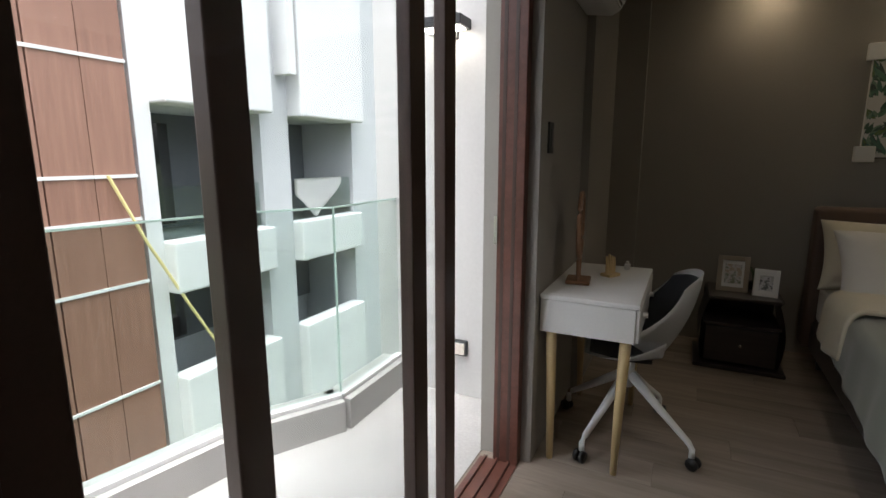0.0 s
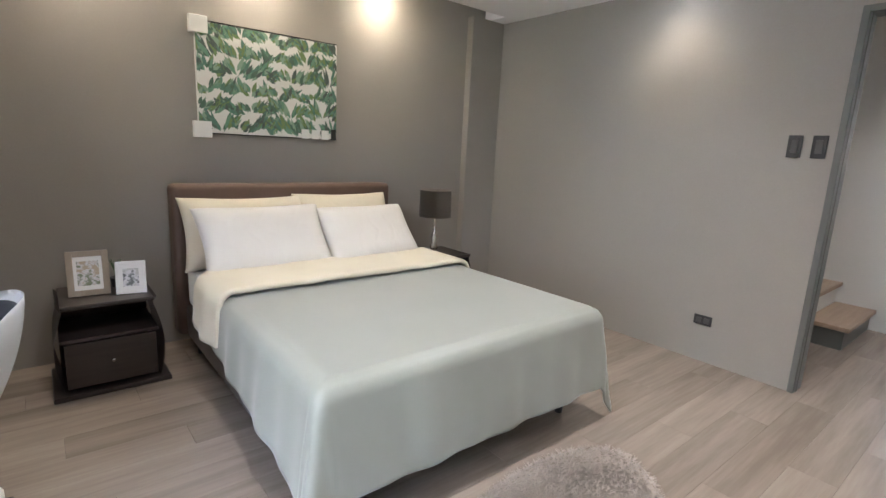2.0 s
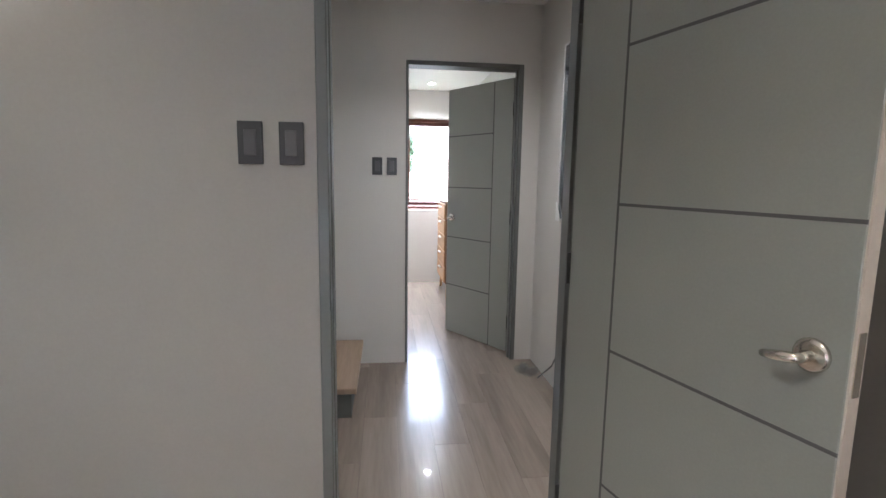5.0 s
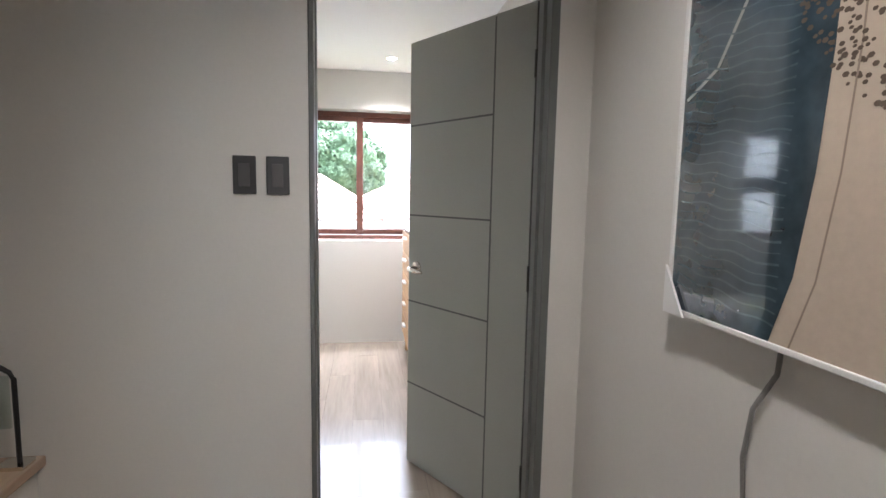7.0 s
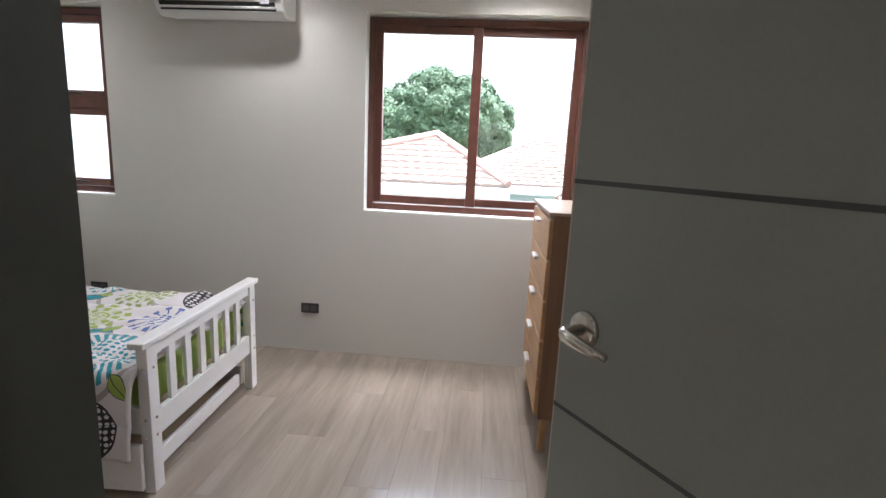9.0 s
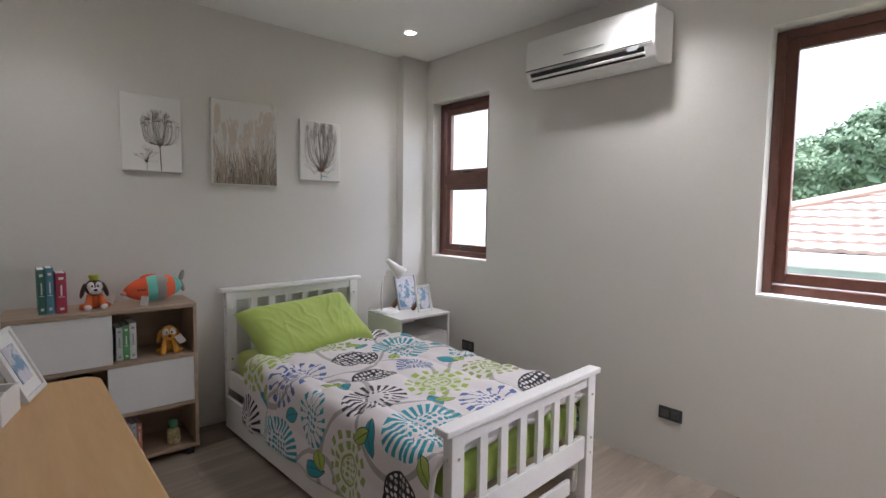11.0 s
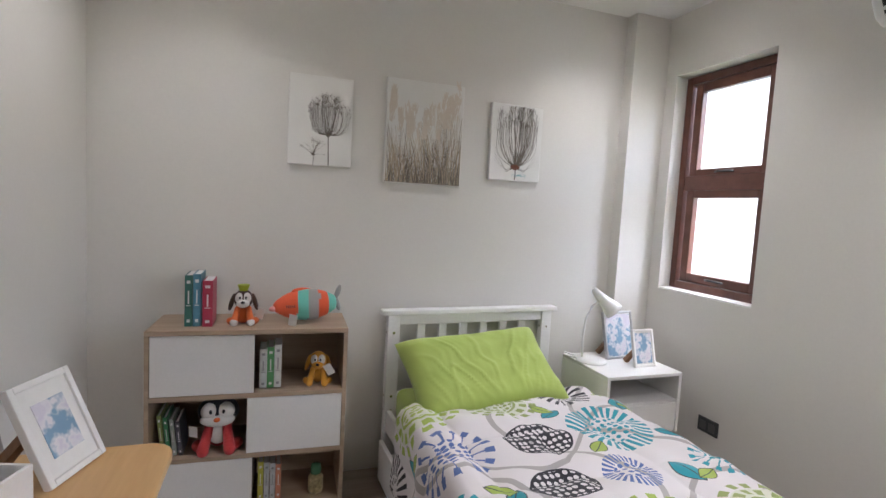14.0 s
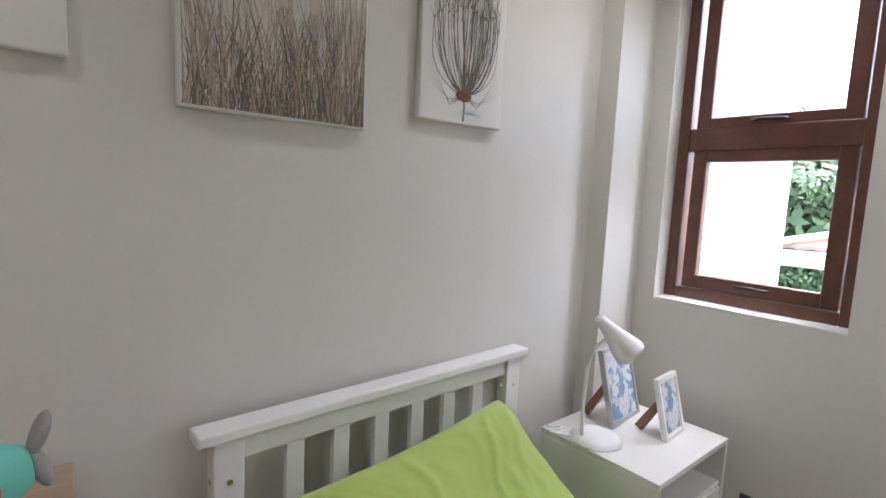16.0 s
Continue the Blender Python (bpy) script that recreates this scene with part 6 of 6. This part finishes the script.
seated_toy(pose(7.445, 6.80, 0.811), [P_WHITE, P_ORANGE, P_BROWN, P_BLACK, P_LIME], "soft dog toy with brown ears sitting on the bookcase", cap=True, s=0.9)
seated_toy(pose(7.755, 6.77, 0.547, 0, 0, -8), [P_WHITE, P_YELLOW, P_YELLOW, P_BLACK], "mustard soft dog toy sitting in the bookcase", s=0.88, muzzle=1)
seated_toy(pose(7.36, 6.77, 0.294), [P_WHITE, plush_mat("red_plush", (0.5, 0.06, 0.06)), P_BLACK, P_BLACK, P_WHITE, P_ORANGE], "black and white soft penguin toy in the bookcase", ears=False, s=1.38, head=1.35)
prof = [i / 28 for i in range(29)]
bm = sweep([(-0.135 + 0.255 * q, 0.008 * math.sin(6 * q), 0.068 + 0.014 * q) for q in prof], [max(0.004, 0.068 * math.sin(math.pi * min(1, q * 0.88 + 0.03)) ** 0.62) for q in prof], 26)
for v in bm.verts:
    v.co.y *= 0.75
for fc in bm.faces:
    q = (fc.calc_center_median().x + 0.135) / 0.255
    fc.smooth, fc.material_index = True, 0 if q < 0.357 else 1 if q < 0.536 else 2 if q < 0.714 else 0 if q < 0.857 else 1
for k in (-1, 1):
    blob((0.135, 0.0, 0.10 + k * 0.026), (0.012, 0.014, 0.034), bm, 12, (0, k * 18, 0), 2)
blob((-0.14, 0, 0.06), (0.016, 0.014, 0.011), bm, 10, slot=3)
blob((-0.02, 0, 0.134), (0.045, 0.008, 0.016), bm, 12, slot=0)
for k in range(5):
    box(-0.092 + 0.008 * k, -0.09 + 0.008 * k, -0.052, -0.044, 0.072, 0.082, bm)
for f in bm.faces:
    if not f.smooth:
        f.material_index = 4
solid("soft_toy", bm, [P_CORAL, P_TEAL, P_GREY, plush_mat("pink_plush", (0.8, 0.4, 0.36)), P_BLACK], "striped coral and teal soft fish toy on the bookcase", "toy", m=pose(7.70, 6.80, 0.814, 0, 0, 8))
for x, y, z, r in ((7.64, 6.735, 0.812, 10), (7.81, 6.72, 0.60, -30), (7.27, 6.745, 0.36, 5), (7.505, 6.81, 0.83, 20)):
    tg = box(-0.017, 0.017, -0.0008, 0.0008, 0, 0.05)
    solid("price_tag", tg, PAPER, "small paper tag on a soft toy", "tag", "toy tags", m=pose(x, y, z, 12, r, -20))
jar = thing("small_jar", pose(7.76, 6.76, 0.056), "small glass jar of sweets in the bookcase", "jar")
part("body", lathe([(0.028, 0), (0.032, 0.01), (0.032, 0.07), (0.02, 0.085)], seg=18), paint("jar_filling", (0.45, 0.38, 0.2), 0.3, var=0.4, big=30), jar, smooth=True)
part("lid", lathe([(0.022, 0.0852), (0.024, 0.1), (0.02, 0.125), (0.004, 0.128)], seg=18), paint("green_glass", (0.10, 0.25, 0.14), 0.15), jar, "green lid", True)

# nightstand with lamp and frames
ns = thing("nightstand", pose(9.28, 6.685, 0), "white nightstand with an open shelf over a drawer", "nightstand")
part("top", box(-0.22, 0.22, -0.195, 0.195, 0.57, 0.587, bevel=0.002), SATIN, ns)
for k in (-1, 1):
    part("side", box(k * 0.212 - 0.008, k * 0.212 + 0.008, -0.194, 0.195, 0.285, 0.5695), SATIN, ns)
part("shelf", box(-0.2035, 0.2035, -0.185, 0.195, 0.435, 0.447), SATIN, ns)
part("bottom", box(-0.2035, 0.2035, -0.185, 0.195, 0.285, 0.297), SATIN, ns)
part("back", box(-0.2035, 0.2035, 0.187, 0.195, 0.298, 0.569), SATIN, ns)
part("drawer", box(-0.201, 0.201, -0.192, -0.176, 0.299, 0.432, bevel=0.002), SATIN, ns, "plain white drawer front")
for x in (-0.18, 0.18):
    for y in (-0.16, 0.16):
        part("leg", sweep([(x, y, 0), (x, y, 0.285)], [0.012, 0.018], 10), WHITE_WOOD, ns)
dl = thing("desk_lamp", pose(9.135, 6.73, 0.587), "white gooseneck lamp on the nightstand", "lamp")
part("base", lathe([(0.078, 0), (0.078, 0.006), (0.06, 0.018), (0.03, 0.024), (0.008, 0.026)], seg=30), PLASTIC, dl, smooth=True)
part("stem", sweep([(-0.045, 0.02, 0.015), (-0.045, 0.025, 0.12), (-0.035, 0.025, 0.22), (-0.005, 0.02, 0.285), (0.03, 0.01, 0.31)], 0.006, 10), PLASTIC, dl, smooth=True)
bm = lathe([(0.014, 0.0), (0.018, 0.02), (0.028, 0.07), (0.045, 0.135), (0.049, 0.155), (0.043, 0.153)], seg=26)
part("shade", bm, PLASTIC, dl, "white conical shade", True).matrix_local = pose(-0.005, 0.02, 0.375, 180 - 20, -42, 0)
part("cord", sweep([(-0.06, 0.05, 0.006), (-0.09, 0.10, 0.006), (-0.06, 0.13, 0.01), (-0.03, 0.10, 0.006), (-0.07, 0.09, 0.014), (-0.085, 0.12, 0.02)], 0.004, 6), PLASTIC, dl, "coiled white cord", True)
photo_frame("photo_frame", pose(9.335, 6.75, 0.587, 0, 0, 6), 0.20, 0.25, 0.012, paint("silver_frame", (0.5, 0.5, 0.52), 0.3, 0.6), BLUE_PRINT, "silver photo frame with a blue leaf print", fill=0.42)
photo_frame("photo_frame", pose(9.365, 6.60, 0.587, 0, 0, 4), 0.135, 0.19, 0.012, SATIN, BLUE_PRINT, "small white photo frame on the nightstand", fill=0.38)

# chest of drawers
cd = thing("chest_of_drawers", pose(9.03, 3.375, 0), "tall pine chest of five drawers with white handles", "dresser")
part("carcass", box(-0.36, 0.36, -0.2, 0.19, 0.17, 1.085, bevel=0.003), WALNUT, cd, "warm brown veneered carcass")
part("top", box(-0.365, 0.365, -0.205, 0.212, 1.0855, 1.10, bevel=0.002), OAK, cd)
for k in range(5):
    z0 = 0.185 + 0.178 * k
    d = part("drawer", box(-0.35, 0.35, 0.19, 0.208, z0, z0 + 0.168, bevel=0.003), PINE, cd, "pine drawer front")
    part("handle", box(-0.06, 0.06, 0.2085, 0.232, z0 + 0.12, z0 + 0.138, bevel=0.005), SATIN, d, "white bar handle")
for x in (-0.31, 0.31):
    for y in (-0.15, 0.15):
        part("leg", sweep([(x, y, 0.17), (x * 1.05, y * 1.1, 0)], [0.022, 0.014], 12), PINE, cd, smooth=True)
photo_frame("photo_frame", pose(8.98, 3.40, 1.10, 0, 0, 150), 0.15, 0.2, 0.014, paint("dark_frame", (0.12, 0.1, 0.09), 0.4), GREY_PRINT, "dark photo frame standing on the chest of drawers")
fig = bmesh.new()
lathe([(0.03, 0), (0.035, 0.05), (0.022, 0.11), (0.03, 0.15), (0.012, 0.2)], (0, 0, 0), 18, fig)
solid("ceramic_ornament", fig, PLASTIC, "white ceramic ornament on the chest of drawers", "ornament", smooth=True, m=pose(8.84, 3.36, 1.10))

# low desk by the door
td = thing("study_table", pose(7.095, 5.37, 0), "beech table with rounded corners and splayed legs", "table")
bm = box(-0.255, 0.255, -0.535, 0.535, 0.716, 0.74)
up = [e for e in bm.edges if abs(e.verts[0].co.z - e.verts[1].co.z) > 0.01]
bmesh.ops.bevel(bm, geom=up, offset=0.06, segments=6, profile=0.5, affect="EDGES")
bmesh.ops.bevel(bm, geom=[e for e in bm.edges if abs(e.verts[0].co.z - e.verts[1].co.z) < 0.001], offset=0.006, segments=2, profile=0.5, affect="EDGES")
part("tabletop", bm, BEECH, td)
for x in (-1, 1):
    for y in (-1, 1):
        part("leg", sweep([(x * 0.18, y * 0.42, 0.716), (x * 0.205, y * 0.48, 0.36), (x * 0.23, y * 0.52, 0)], [0.034, 0.028, 0.02], 14), BEECH, td, smooth=True)
part("apron", box(-0.17, 0.17, -0.40, 0.40, 0.65, 0.7155, bevel=0.004), BEECH, td)
photo_frame("photo_frame", pose(6.985, 5.79, 0.74, 0, 0, 82), 0.24, 0.295, 0.042, paint("ash_frame", (0.27, 0.25, 0.23), 0.5), GREY_PRINT, "broad grey photo frame on the beech table", lean=12)
photo_frame("photo_frame", pose(7.18, 5.80, 0.74, 0, 0, 72), 0.16, 0.215, 0.014, SATIN, BLUE_PRINT, "white photo frame with a pale blue print", lean=24)
ob = thing("desk_organiser", pose(7.08, 5.64, 0.74, 0, 0, 74), "open white wooden organiser box on the table", "box")
part("bottom", box(-0.07, 0.07, -0.045, 0.045, 0, 0.006), WHITE_WOOD, ob)
for dims in ((-0.07, 0.07, -0.045, -0.038, 0.006, 0.075), (-0.07, 0.07, 0.038, 0.045, 0.006, 0.075), (-0.07, -0.063, -0.038, 0.038, 0.006, 0.075), (0.063, 0.07, -0.038, 0.038, 0.006, 0.075), (0.0, 0.006, -0.038, 0.038, 0.006, 0.07)):
    part("panel", box(*dims), WHITE_WOOD, ob)

# ---- floor planks ----
PW, PL = 0.183, 1.22
full = mesh_object("plank", box(0.0006, PL - 0.0006, 0.0005, PW - 0.0005, -0.006, 0.0), PLANK)
plank_mesh = full.data
bpy.data.objects.remove(full)
rnd = random.Random(11)
row, y = 0, 1.42
while y < 7.2:
    x = 0.46 - PL * ((row * 0.37) % 1)
    while x < 9.6:
        if not (y < 2.9 and x > 2.4):
            ob = new("plank", plank_mesh)
            ob.parent = floor
            ob.location = (max(x, -0.75), y, 0.0)
            if x < 0.46:
                cut = 0.46 - x
                ob.location.x, ob.scale = 0.46, (1 - cut / PL, 1, 1)
            elif x + PL > 9.7:
                ob.scale = ((9.7 - x) / PL, 1, 1)
        x += PL
    y += PW
    row += 1
